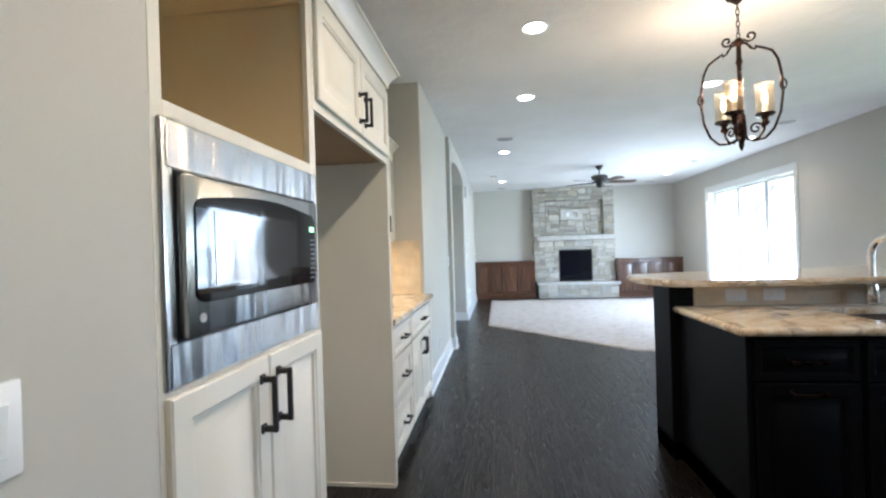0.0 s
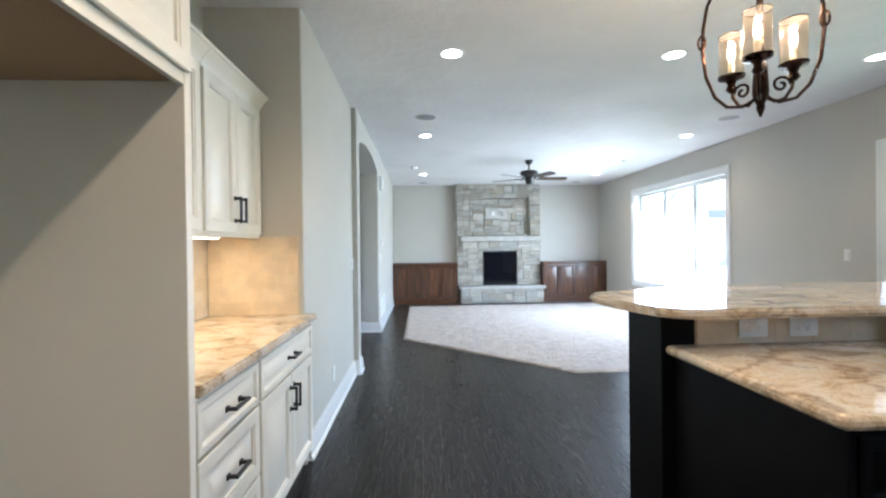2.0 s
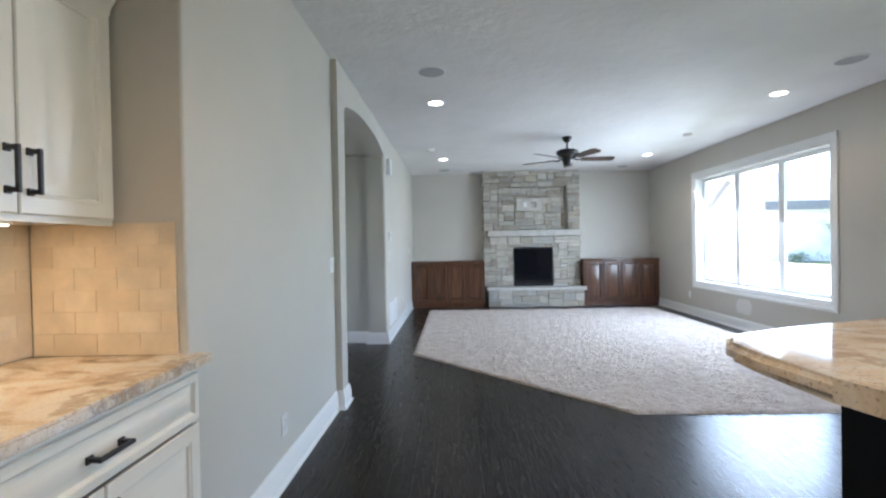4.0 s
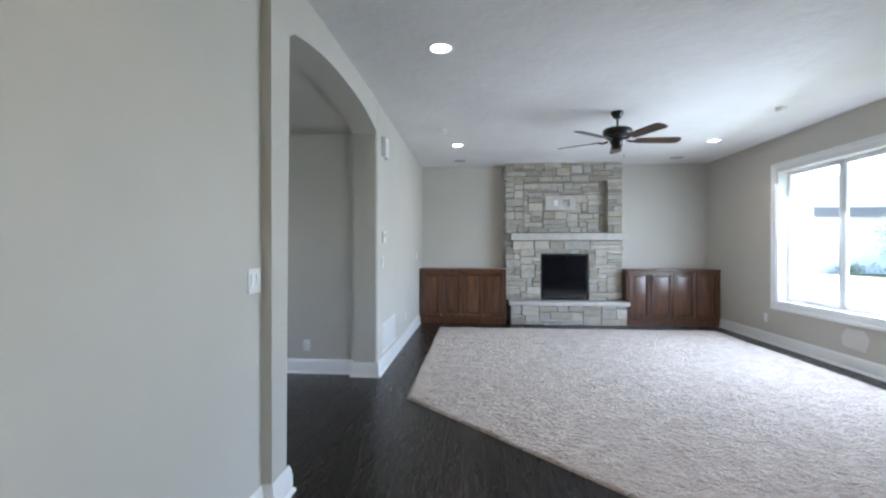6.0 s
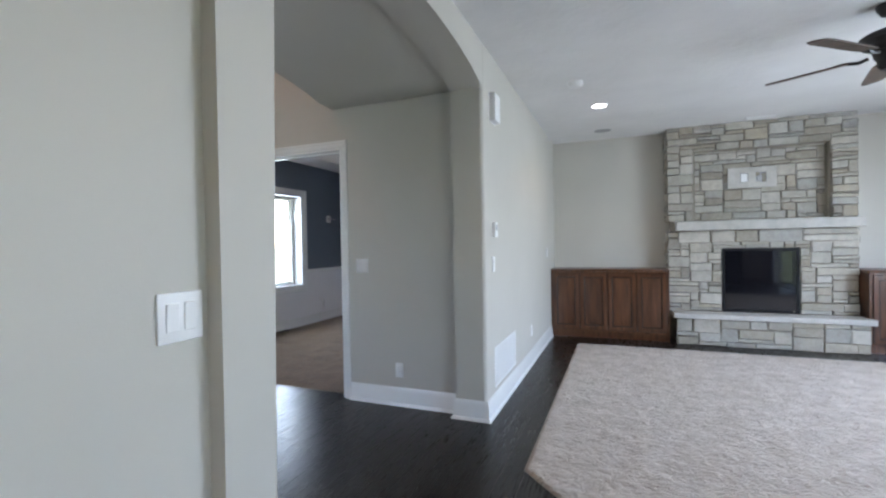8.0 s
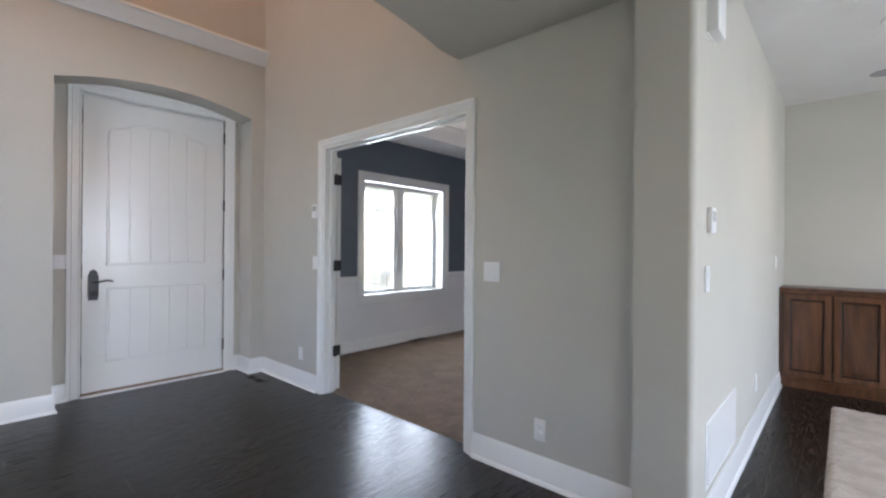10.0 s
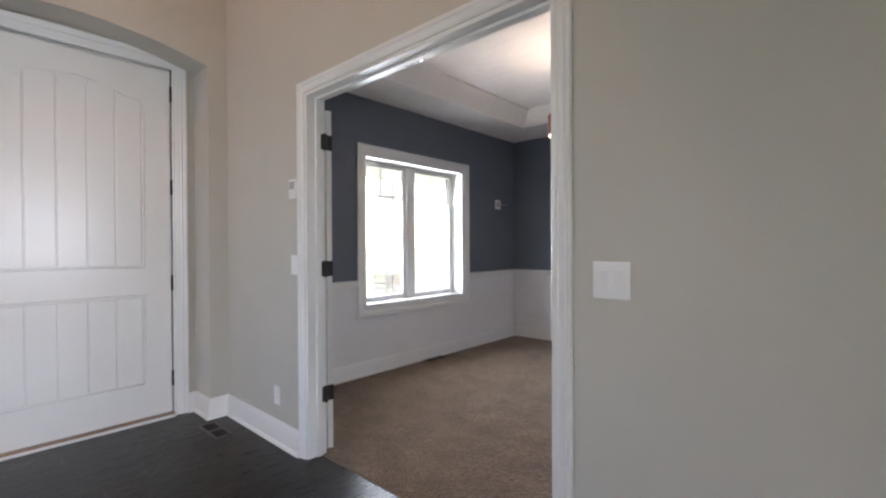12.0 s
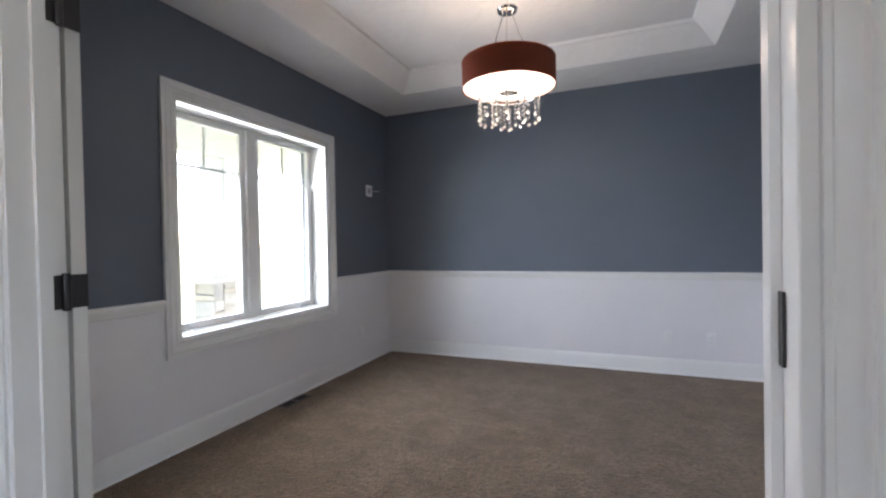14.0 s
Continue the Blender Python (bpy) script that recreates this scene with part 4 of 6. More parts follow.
island_unit(IX0, 0.44, [("drawer", 0.012, 0.678, 0.416, 0.170, FLATTER, (0.208, 0.085, False)), ("door", 0.012, 0.105, 0.416, 0.560, RAISED, (0.208, 0.52, False))], "black painted island cabinet with drawer over pull-out")
island_unit(IX0 + 0.442, 0.86, [("drawer_front", 0.012, 0.678, 0.836, 0.170, FLATTER, None), ("door", 0.012, 0.105, 0.416, 0.560, RAISED, (0.38, 0.46, True)), ("door", 0.432, 0.105, 0.416, 0.560, RAISED, (0.036, 0.46, True))], "black painted island sink cabinet")
island_unit(IX0 + 1.304, 0.60, [("drawer", 0.012, 0.678, 0.576, 0.170, FLATTER, (0.288, 0.085, False)), ("door", 0.012, 0.105, 0.576, 0.560, RAISED, (0.05, 0.46, True))], "black painted island cabinet with drawer over door")
island_unit(IX0 + 1.906, 0.50, [("drawer", 0.012, 0.678, 0.476, 0.170, FLATTER, (0.238, 0.085, False)), ("door", 0.012, 0.105, 0.476, 0.560, RAISED, (0.05, 0.46, True))], "black painted island cabinet with drawer over door")
end = thing("island_end", pose(0, 0, 0), "black painted island end panel with pilaster and base moulding", "panel")
part("end_panel", cube((IX0 - 0.022, IY0 - 0.018, 0.0), (IX0 - 0.002, 3.17, 0.868), 0.002), M_BLACK, end)
part("pilaster", cube((1.585, 3.172, 0.0), (1.72, 3.452, 1.033), 0.004), M_BLACK, end)
part("back_panel", cube((1.722, 3.30, 0.0), (4.05, 3.42, 1.033), 0.002), M_BLACK, end)
ISKIRT = [(0, 0), (0.020, 0), (0.020, 0.075), (0.014, 0.09), (0.006, 0.105), (0, 0.105)]
part("base_moulding", sweep(bmesh.new(), [(4.05, 3.42), (1.722, 3.42), (1.722, 3.452), (1.585, 3.452), (1.585, 3.172), (IX0 - 0.022, 3.172), (IX0 - 0.022, IY0 - 0.018)], [(-o, u) for o, u in ISKIRT]), M_BLACK, end)
part("knee_wall", cube((1.722, IY1 + 0.012, 0.868), (4.05, 3.298, 1.033)), M_GROUT, end, "beige grouted riser core")

SX0, SX1, SY0, SY1 = 2.26, 2.98, 2.60, 3.03
top = bmesh.new()
box(top, (1.619, 2.451, 0.872), (SX0, IY1 + 0.010, 0.910))
box(top, (SX1, 2.451, 0.872), (4.09, IY1 + 0.010, 0.910))
box(top, (SX0, 2.451, 0.872), (SX1, SY0, 0.910))
box(top, (SX0, SY1, 0.872), (SX1, IY1 + 0.010, 0.910))
bmesh.ops.remove_doubles(top, verts=top.verts, dist=1e-4)
island_top = thing("island_countertop", pose(0, 0, 0), "polished gold granite worktop with a sink cutout", "countertop")
part("slab", top, M_GRANITE, island_top)
bm = bmesh.new()
tube(bm, [(4.09, 2.451, 0.891), (1.630, 2.451, 0.891), (1.622, 2.454, 0.891), (1.619, 2.462, 0.891), (1.619, IY1 + 0.008, 0.891)], 0.019, 10)
part("rounded_edge", bm, M_GRANITE, island_top)
sink = thing("kitchen_sink", pose(0, 0, 0), "dark undermount sink basin in the island", "sink")
bm = bmesh.new()
rings = []
for inset, z in ((-0.012, 0.874), (0.0, 0.872), (0.012, 0.72), (0.05, 0.70)):
    rings.append([bm.verts.new(p) for p in ((SX0 + inset, SY0 + inset, z), (SX1 - inset, SY0 + inset, z), (SX1 - inset, SY1 - inset, z), (SX0 + inset, SY1 - inset, z))])
for a, b in zip(rings, rings[1:]):
    for k in range(4):
        bm.faces.new((a[k], a[(k + 1) % 4], b[(k + 1) % 4], b[k]))
bm.faces.new(rings[-1])
part("basin", bm, M_FIREBOX, sink)
part("drain", lathe(bmesh.new(), [(0.045, 0.701), (0.045, 0.704), (0.03, 0.703)], (2.62, 2.82, 0)), M_CHROME, sink)

fau = thing("kitchen_faucet", pose(2.60, 3.085, 0.910), "polished nickel gooseneck pull-down faucet", "faucet")
part("base", lathe(bmesh.new(), [(0.038, 0.0), (0.038, 0.006), (0.030, 0.012), (0.029, 0.02), (0.034, 0.05), (0.029, 0.10), (0.022, 0.135), (0.026, 0.145), (0.019, 0.155)], seg=24), M_CHROME, fau)
neck = [(0, 0, 0.15), (0, 0, 0.27)] + [(0.0 + 0.02 * (1 - math.cos(math.pi * k / 12)), -0.085 * (1 - math.cos(math.pi * k / 12)), 0.27 + 0.10 * math.sin(math.pi * k / 12)) for k in range(1, 13)] + [(0.04, -0.17, 0.25)]
part("neck", tube(bmesh.new(), neck, 0.0175, 14), M_CHROME, fau)
part("spray_head", lathe(bmesh.new(), [(0.019, 0.07), (0.026, 0.055), (0.028, 0.01), (0.031, -0.025), (0.024, -0.035)], (0.04, -0.17, 0.19), 20), M_CHROME, fau)
bm = bmesh.new()
tube(bm, [(0.02, 0, 0.075), (0.05, 0, 0.085), (0.12, 0.0, 0.12)], [0.010, 0.009, 0.006], 10)
part("lever", bm, M_CHROME, fau)
soap = thing("soap_dispenser", pose(2.76, 3.09, 0.910), "small nickel soap dispenser beside the faucet", "dispenser")
part("pump", lathe(bmesh.new(), [(0.026, 0), (0.024, 0.01), (0.016, 0.02), (0.016, 0.07), (0.019, 0.08), (0.009, 0.10)], seg=16), M_CHROME, soap)
part("spout", tube(bmesh.new(), [(0, 0, 0.08), (0, -0.03, 0.085), (0, -0.06, 0.075)], 0.005, 8), M_CHROME, soap)

# raised bar with a bowed far edge
bar = bmesh.new()
far = [(1.50 + 2.62 * k / 16, 3.64 + 0.30 * math.sin(math.pi * k / 16)) for k in range(17)]
prism(bar, [(1.525, 3.10), (1.545, 3.045), (1.58, 3.018), (1.64, 3.008), (4.12, 3.005), *reversed(far), (1.452, 3.56), (1.446, 3.46), (1.465, 3.32), (1.497, 3.20)], 1.034, 1.072)
bmesh.ops.bevel(bar, geom=[e for e in bar.edges if abs(e.verts[0].co.z - e.verts[1].co.z) < 1e-5], offset=0.012, segments=3, affect="EDGES")
tagged(part("bar_countertop", bar, M_GRANITE), "raised polished granite bar top with rounded edge", "countertop")
for x in (1.945, 2.15):
    p = plate("power_outlet", upright(x, IY1 + 0.001, 0.972, 0) @ pose(0, 0, 0, 0, 0, 90), 1, "white sideways outlet on the tiled riser", "outlet")


def tiles(parent_name, m, w, h, tw, th, label, phase=0.0):
    """Running-bond tiles on a grout bed; local x across, y up, z out."""
    bed = part(parent_name, cube((0, 0, 0.0), (w, h, 0.005)), M_GROUT, None, "", m)
    tagged(bed, label, "backsplash", kind="structure")
    cache = {}
    r, y = 0, 0.0
    while y < h - 0.01:
        hh = min(th, h - y)
        x = -(tw / 2) * ((r + phase) % 2)
        while x < w - 0.004:
            a, b = max(0, x), min(w, x + tw)
            key = (round(b - a, 3), round(hh, 3))
            if b - a > 0.008:
                if key not in cache:
                    bm = cube((0.001, 0.001, 0.001), (b - a - 0.001, hh - 0.001, 0.0066), 0.0006)
                    finish(bm)
                    me = bpy.data.meshes.new("tile")
                    bm.to_mesh(me)
                    bm.free()
                    me.materials.append(M_TILE)
                    cache[key] = me
                ob = new("tile", cache[key])
                ob.parent = bed
                ob.location = (a, y, 0)
            x += tw
        y += th
        r += 1
    return bed


tiles("backsplash_hutch", upright(-0.618, 2.804, 0.907, 90), 1.382, 0.468, 0.156, 0.078, "honed travertine tile backsplash behind the hutch counter")
tiles("backsplash_side", upright(-0.606, 4.188, 0.907, 0), 0.525, 0.468, 0.156, 0.078, "honed travertine tile returning on the side wall", 1)
tiles("backsplash_bar", upright(1.724, IY1 + 0.011, 0.911, 0), 2.32, 0.122, 0.156, 0.078, "honed travertine tile on the bar riser")

# ---- iron lantern chandelier ----
lan = thing("lantern_chandelier", pose(2.038, 3.228, H), "bronze scrolled iron lantern chandelier with three glass shades", "chandelier")
part("canopy", lathe(bmesh.new(), [(0.0, -0.05), (0.02, -0.048), (0.03, -0.035), (0.055, -0.02), (0.062, -0.008), (0.062, 0.0)], seg=24, caps=False), M_BRONZE, lan)
bm = bmesh.new()
for k in range(6):
    z = -0.065 - k * 0.036
    ring = [(0.009 * math.cos(a), 0.0, z + 0.024 * math.sin(a)) if k % 2 else (0.0, 0.009 * math.cos(a), z + 0.024 * math.sin(a)) for a in [6.2832 * i / 10 for i in range(10)]]
    tube(bm, ring, 0.0028, 6, True)
part("chain", bm, M_BRONZE, lan)
part("stem", lathe(bmesh.new(), [(0.008, -0.255), (0.022, -0.265), (0.03, -0.285), (0.012, -0.31), (0.014, -0.38), (0.019, -0.40), (0.012, -0.42), (0.012, -0.60), (0.016, -0.70), (0.024, -0.72), (0.03, -0.83), (0.022, -0.86), (0.014, -0.875), (0.016, -0.89), (0.004, -0.925)], seg=16), M_BRONZE, lan)
HOOP = [(0.012, -0.29), (0.039, -0.3), (0.062, -0.335), (0.081, -0.345), (0.083, -0.325), (0.092, -0.335), (0.120, -0.350), (0.158, -0.375), (0.184, -0.43), (0.199, -0.525), (0.202, -0.62), (0.190, -0.73), (0.158, -0.82), (0.115, -0.868), (0.062, -0.875), (0.015, -0.85)]
for s in (-1, 1):
    c, d = math.cos(radians(-32)) * s, math.sin(radians(-32)) * s
    bm = bmesh.new()
    tube(bm, [(r * c, r * d, z) for r, z in HOOP], 0.007, 8)
    tube(bm, [((0.204 + 0.014 * math.cos(t)) * c, (0.204 + 0.014 * math.cos(t)) * d, -0.58 + 0.03 * math.sin(t)) for t in [6.2832 * i / 12 for i in range(12)]], 0.005, 6, True)
    tube(bm, [((0.058 + (0.032 - 0.024 * t) * math.cos(7.5 * t + 3.4)) * c, (0.058 + (0.032 - 0.024 * t) * math.cos(7.5 * t + 3.4)) * d, -0.262 + (0.032 - 0.024 * t) * math.sin(7.5 * t + 3.4)) for t in [i / 18 for i in range(19)]], 0.006, 6)
    part("cage_hoop", bm, M_BRONZE, lan)
AR = 0.122
for k in range(3):
    a = radians(228 + 120 * k)
    c, d = math.cos(a), math.sin(a)
    bm = bmesh.new()
    tube(bm, [(r * c, r * d, z) for r, z in ((0.02, -0.84), (0.05, -0.866), (0.09, -0.855), (0.115, -0.815), (AR, -0.765))], 0.007, 8)
    tube(bm, [((0.075 + (0.036 - 0.029 * t) * math.cos(8 * t)) * c, (0.075 + (0.036 - 0.029 * t) * math.cos(8 * t)) * d, -0.80 + (0.036 - 0.029 * t) * math.sin(8 * t)) for t in [i / 20 for i in range(21)]], 0.006, 6)
    arm = part("arm", bm, M_BRONZE, lan)
    at = (AR * c, AR * d, 0)
    part("cup", lathe(bmesh.new(), [(0.008, -0.79), (0.022, -0.775), (0.014, -0.755), (0.022, -0.738), (0.050, -0.728), (0.052, -0.718), (0.02, -0.717)], at, 20), M_BRONZE, arm)
    sh = part("shade", lathe(bmesh.new(), [(0.047, -0.716), (0.048, -0.545), (0.0465, -0.545), (0.0455, -0.716)], at, 28, caps=False), M_SEEDED, arm, "seeded amber glass shade")
    sh.visible_shadow = False
    part("shade_rim", tube(bmesh.new(), [(at[0] + 0.0475 * math.cos(t), at[1] + 0.0475 * math.sin(t), -0.545) for t in [6.2832 * i / 24 for i in range(24)]], 0.0025, 6, True), M_BRONZE, arm)
    part("candle", lathe(bmesh.new(), [(0.012, -0.717), (0.012, -0.66), (0.006, -0.655)], at, 12), M_SHADE_IN, arm)
    part("flame_bulb", lathe(bmesh.new(), [(0.005, -0.656), (0.015, -0.632), (0.013, -0.605), (0.002, -0.57)], at, 12), M_FLAME, arm)
    bulb("lantern_bulb", (2.038 + at[0], 3.228 + at[1], H - 0.54), 6.0, 0.012)


# ---- stone fireplace ----
FX0, FX1, FY = 1.475, 3.435, 11.755
rng = random.Random(7)


def ashlar(w, h, holes=(), unit=(0.050, 0.047), wide=(2, 8), tall=((1, 0.35), (2, 0.45), (3, 0.2))):
    """Random-coursed stones that fill w by h around openings: rows of (x0, x1, z0, z1)."""
    nx, nz = max(1, round(w / unit[0])), max(1, round(h / unit[1]))
    ux, uz = w / nx, h / nz
    used = [[any(a - 0.01 < (i + 0.5) * ux < b + 0.01 and c - 0.01 < (j + 0.5) * uz < d + 0.01 for a, b, c, d in holes) for i in range(nx)] for j in range(nz)]
    out = []
    for j in range(nz):
        i = 0
        while i < nx:
            if used[j][i]:
                i += 1
                continue
            th = rng.choices([t for t, _ in tall], [p for _, p in tall])[0]
            tw = rng.randint(*wide) if th < 3 else rng.randint(3, 5)
            th = min(th, nz - j)
            run = 0
            while run < tw and i + run < nx and not used[j][i + run]:
                run += 1
            left = 0
            while i + run + left < nx and not used[j][i + run + left] and left < 2:
                left += 1
            if left == 1:
                run += 1
            while th > 1 and any(used[j + k][i + q] for k in range(th) for q in range(run)):
                th -= 1
            for k in range(th):
                for q in range(run):
                    used[j + k][i + q] = True
            out.append((i * ux, (i + run) * ux, j * uz, (j + th) * uz))
            i += run
    return out


def stone_mesh(w, h, depth):
    """One split-faced stone, front towards -y, back at y = 0."""
    g = 0.0035
    bm = cube((g, -depth, g), (w - g, 0.0, h - g))
    for v in bm.verts:
        if v.co.y < -0.001:
            v.co += Vector((rng.uniform(-0.006, 0.006), rng.uniform(-0.012, 0.008), rng.uniform(-0.006, 0.006)))
    bmesh.ops.bevel(bm, geom=[e for e in bm.edges if all(v.co.y < -0.001 for v in e.verts)], offset=min(0.009, 0.2 * min(w, h)), segments=1, affect="EDGES")
    return bm


def lay(parent, m, rects, proud=(0.036, 0.062)):
    for a, b, c, d in rects:
        part("stone", stone_mesh(b - a, d - c, rng.uniform(*proud)), M_LEDGE, parent, "", m @ Matrix.Translation((a, 0, c)))


fire = thing("fireplace", pose(0, 0, 0), "grey limestone fireplace with raised hearth and mantel", "fireplace")
CY = FY + 0.045
core = bmesh.new()
RX0, RX1, RZ0, RZ1 = 1.80, 3.165, 1.545, 2.415
pierced(core, "y", CY, CY + 0.12, FX0 + 0.04, FX1 - 0.04, 0, H - 0.002, [(2.085, 2.875, 0.41, 1.185), (RX0, RX1, RZ0, RZ1)])
box(core, (FX0 + 0.04, CY + 0.122, 0), (FX1 - 0.04, 11.998, H - 0.002))
part("core", core, M_MORTAR, fire, "dark recessed mortar")
m = Matrix.Translation((FX0, CY, 0.39))
lay(fire, m, ashlar(FX1 - FX0, 1.02, [(2.085 - FX0, 2.875 - FX0, -0.1, 0.795)]))
# corbelled course under the mantel
part("lintel_core", cube((1.62, CY - 0.075, 1.262), (3.40, CY - 0.03, 1.408)), M_MORTAR, fire)
lay(fire, Matrix.Translation((1.595, CY - 0.072, 1.252)), [(0.0, 0.36, 0, 0.155), (0.36, 0.62, 0, 0.155), (0.62, 0.86, 0, 0.155), (0.86, 1.30, 0, 0.155), (1.30, 1.815, 0, 0.085), (1.30, 1.815, 0.085, 0.155)], (0.018, 0.028))
m = Matrix.Translation((FX0, CY, 1.53))
lay(fire, m, ashlar(FX1 - FX0, H - 1.53, [(RX0 - FX0, RX1 - FX0, -0.02, RZ1 - 1.53)]))
m = Matrix.Translation((RX0 - 0.03, CY + 0.121, RZ0))
lay(fire, m, ashlar(RX1 - RX0 + 0.06, RZ1 - RZ0 + 0.03), (0.025, 0.045))
for x, turn in ((FX0 + 0.04, -90), (FX1 - 0.04, 90)):
    w = 11.995 - CY
    y = 11.995 if turn < 0 else CY
    lay(fire, pose(x, y, 0.94, 0, 0, turn), ashlar(w, 0.47, (), wide=(1, 3)))
    lay(fire, pose(x, y, 1.53, 0, 0, turn), ashlar(w, H - 1.53, (), wide=(1, 3)))
HX0, HX1, HY = 1.545, 3.435, 11.50
part("hearth_core", cube((HX0 + 0.03, HY + 0.045, 0), (HX1 - 0.03, CY - 0.003, 0.328)), M_MORTAR, fire)
lay(fire, Matrix.Translation((HX0, HY + 0.045, 0.0)), ashlar(HX1 - HX0, 0.328, (), (0.06, 0.055), (3, 6), ((1, 0.2), (2, 0.3), (3, 0.5))), (0.035, 0.05))


def rough_slab(a, b, cuts=14):
    """A thick stone slab with a chipped front edge."""
    bm = cube(a, b)
    bmesh.ops.bisect_plane(bm, geom=bm.verts[:] + bm.edges[:] + bm.faces[:], plane_co=a, plane_no=(1, 0, 0))
    for k in range(1, cuts):
        x = a[0] + (b[0] - a[0]) * k / cuts
        bmesh.ops.bisect_plane(bm, geom=bm.verts[:] + bm.edges[:] + bm.faces[:], plane_co=(x, 0, 0), plane_no=(1, 0, 0))
    for v in bm.verts:
        if v.co.y < a[1] + 0.01:
            v.co.y += rng.uniform(-0.006, 0.006)
            v.co.z += rng.uniform(-0.004, 0.003)
    bmesh.ops.bevel(bm, geom=[e for e in bm.edges if all(v.co.y < a[1] + 0.02 for v in e.verts) and abs(e.verts[0].co.x - e.verts[1].co.x) > 0.01], offset=0.008, segments=1, affect="EDGES")
    return bm


part("hearth_slab", rough_slab((1.515, 11.465, 0.328), (3.475, CY - 0.062, 0.390)), M_SLAB, fire, "pale limestone hearth slab")
part("mantel", rough_slab((1.565, 11.60, 1.412), (3.435, CY - 0.062, 1.528)), M_SLAB, fire, "pale limestone mantel shelf")
fb = part("firebox", pierced(bmesh.new(), "y", CY - 0.055, CY - 0.03, 2.088, 2.872, 0.392, 1.183, [(2.112, 2.848, 0.428, 1.148)]), M_FIREBOX, fire, "black steel firebox surround")
bm = bmesh.new()
box(bm, (2.09, CY + 0.10, 0.412), (2.87, CY + 0.118, 1.18))
for a in (2.09, 2.85):
    box(bm, (a, CY - 0.028, 0.412), (a + 0.02, CY + 0.10, 1.18))
box(bm, (2.11, CY - 0.028, 0.412), (2.85, CY + 0.10, 0.43))
part("fire_chamber", bm, M_FIREBOX, fb)
part("fire_glass", cube((2.113, CY - 0.040, 0.429), (2.847, CY - 0.036, 1.147)), M_DARKGLASS, fb, "black reflective glass front")
part("badge", cube((2.80, CY - 0.058, 0.415), (2.83, CY - 0.0555, 0.424)), M_CHROME, fb)
bm = bmesh.new()
for k in range(5):
    tube(bm, [(2.2 + 0.1 * k, CY + 0.02 + 0.012 * k, 0.46), (2.36 + 0.09 * k, CY + 0.06 - 0.01 * k, 0.52 + 0.02 * (k % 2))], 0.025, 8)
part("gas_log", bm, M_BARK, fb)
tv = thing("media_box", pose(2.43, CY + 0.088, 2.06), "pale stone plate with a white outlet and media port", "wall box")
part("plate", pierced(bmesh.new(), "y", -0.035, -0.005, -0.255, 0.255, -0.125, 0.125, [(-0.12, -0.04, -0.055, 0.055), (0.04, 0.15, -0.065, 0.065)]), M_SLAB, tv)
part("inner_box", cube((-0.25, -0.005, -0.12), (0.25, 0.0, 0.12)), M_GREY, tv)
part("socket", cube((-0.117, -0.037, -0.052), (-0.043, -0.005, 0.052), 0.003), M_PLASTIC, tv)
part("jack", cube((0.06, -0.02, -0.04), (0.11, -0.005, 0.02), 0.003), M_GREY, tv)


# ---- cherry built-in cabinets ----
CHERRY_PANEL = [(0.0, 0.006), (0.006, 0.0), (0.052, 0.0), (0.058, 0.005), (0.062, 0.016), (0.068, 0.016), (0.118, 0.001), (0.124, 0.0)]


def built_in(x0, w, label, pulls):
    root = thing("built_in_cabinet", pose(x0, 11.565, 0), label, "cabinet", "cherry cabinets by the fireplace")
    part("body", carcass(w, 0.43, 0.0, 0.895, toe=0.09), M_CHERRY, root)
    part("toe_kick", cube((0.0, 0.03, 0.0), (w, 0.045, 0.09)), M_CHERRY, root)
    part("top", cube((-0.0, -0.022, 0.896), (w, 0.432, 0.930), 0.006, 2), M_CHERRY, root)
    face_frame(root, w, 0.09, 0.895, [(0.09, 0.125), (0.865, 0.895)], M_CHERRY, 0.035)
    dw = (w - 0.05) / 4
    for k in range(4):
        d = front("door", root, 0.025 + dw * k + 0.003, 0.115, dw - 0.006, 0.762, (M_CHERRY, M_GROOVE), CHERRY_PANEL)
        if k in pulls:
            hx = dw - 0.035 if k % 2 == 0 else 0.03
            part("handle", pull(0.09, True, 0.026, 0.005), M_IRON, d, "small black bar pull", pose(hx, 0, 0.66))
    return root


built_in(0.004, 1.468, "cherry stained cabinet with four raised panel doors", ())
built_in(3.440, 1.486, "cherry stained cabinet with four doors and black pulls", (0, 1))

# ---- ceiling fan ----
fan = thing("ceiling_fan", pose(2.485, 8.915, H), "dark bronze ceiling fan with five walnut blades", "ceiling fan")
part("canopy", lathe(bmesh.new(), [(0.018, -0.075), (0.04, -0.065), (0.062, -0.03), (0.068, -0.004), (0.068, 0.0)], seg=24), M_IRON, fan)
part("downrod", lathe(bmesh.new(), [(0.012, -0.17), (0.012, -0.07)], seg=12), M_IRON, fan)
part("motor", lathe(bmesh.new(), [(0.03, -0.155), (0.06, -0.165), (0.125, -0.178), (0.148, -0.195), (0.150, -0.225), (0.135, -0.25), (0.10, -0.268), (0.085, -0.285), (0.0, -0.285)], seg=32, caps=False), M_IRON, fan)
part("light_cap", lathe(bmesh.new(), [(0.085, -0.286), (0.078, -0.32), (0.062, -0.345), (0.058, -0.38), (0.04, -0.40), (0.0, -0.402)], seg=24, caps=False), M_IRON, fan)
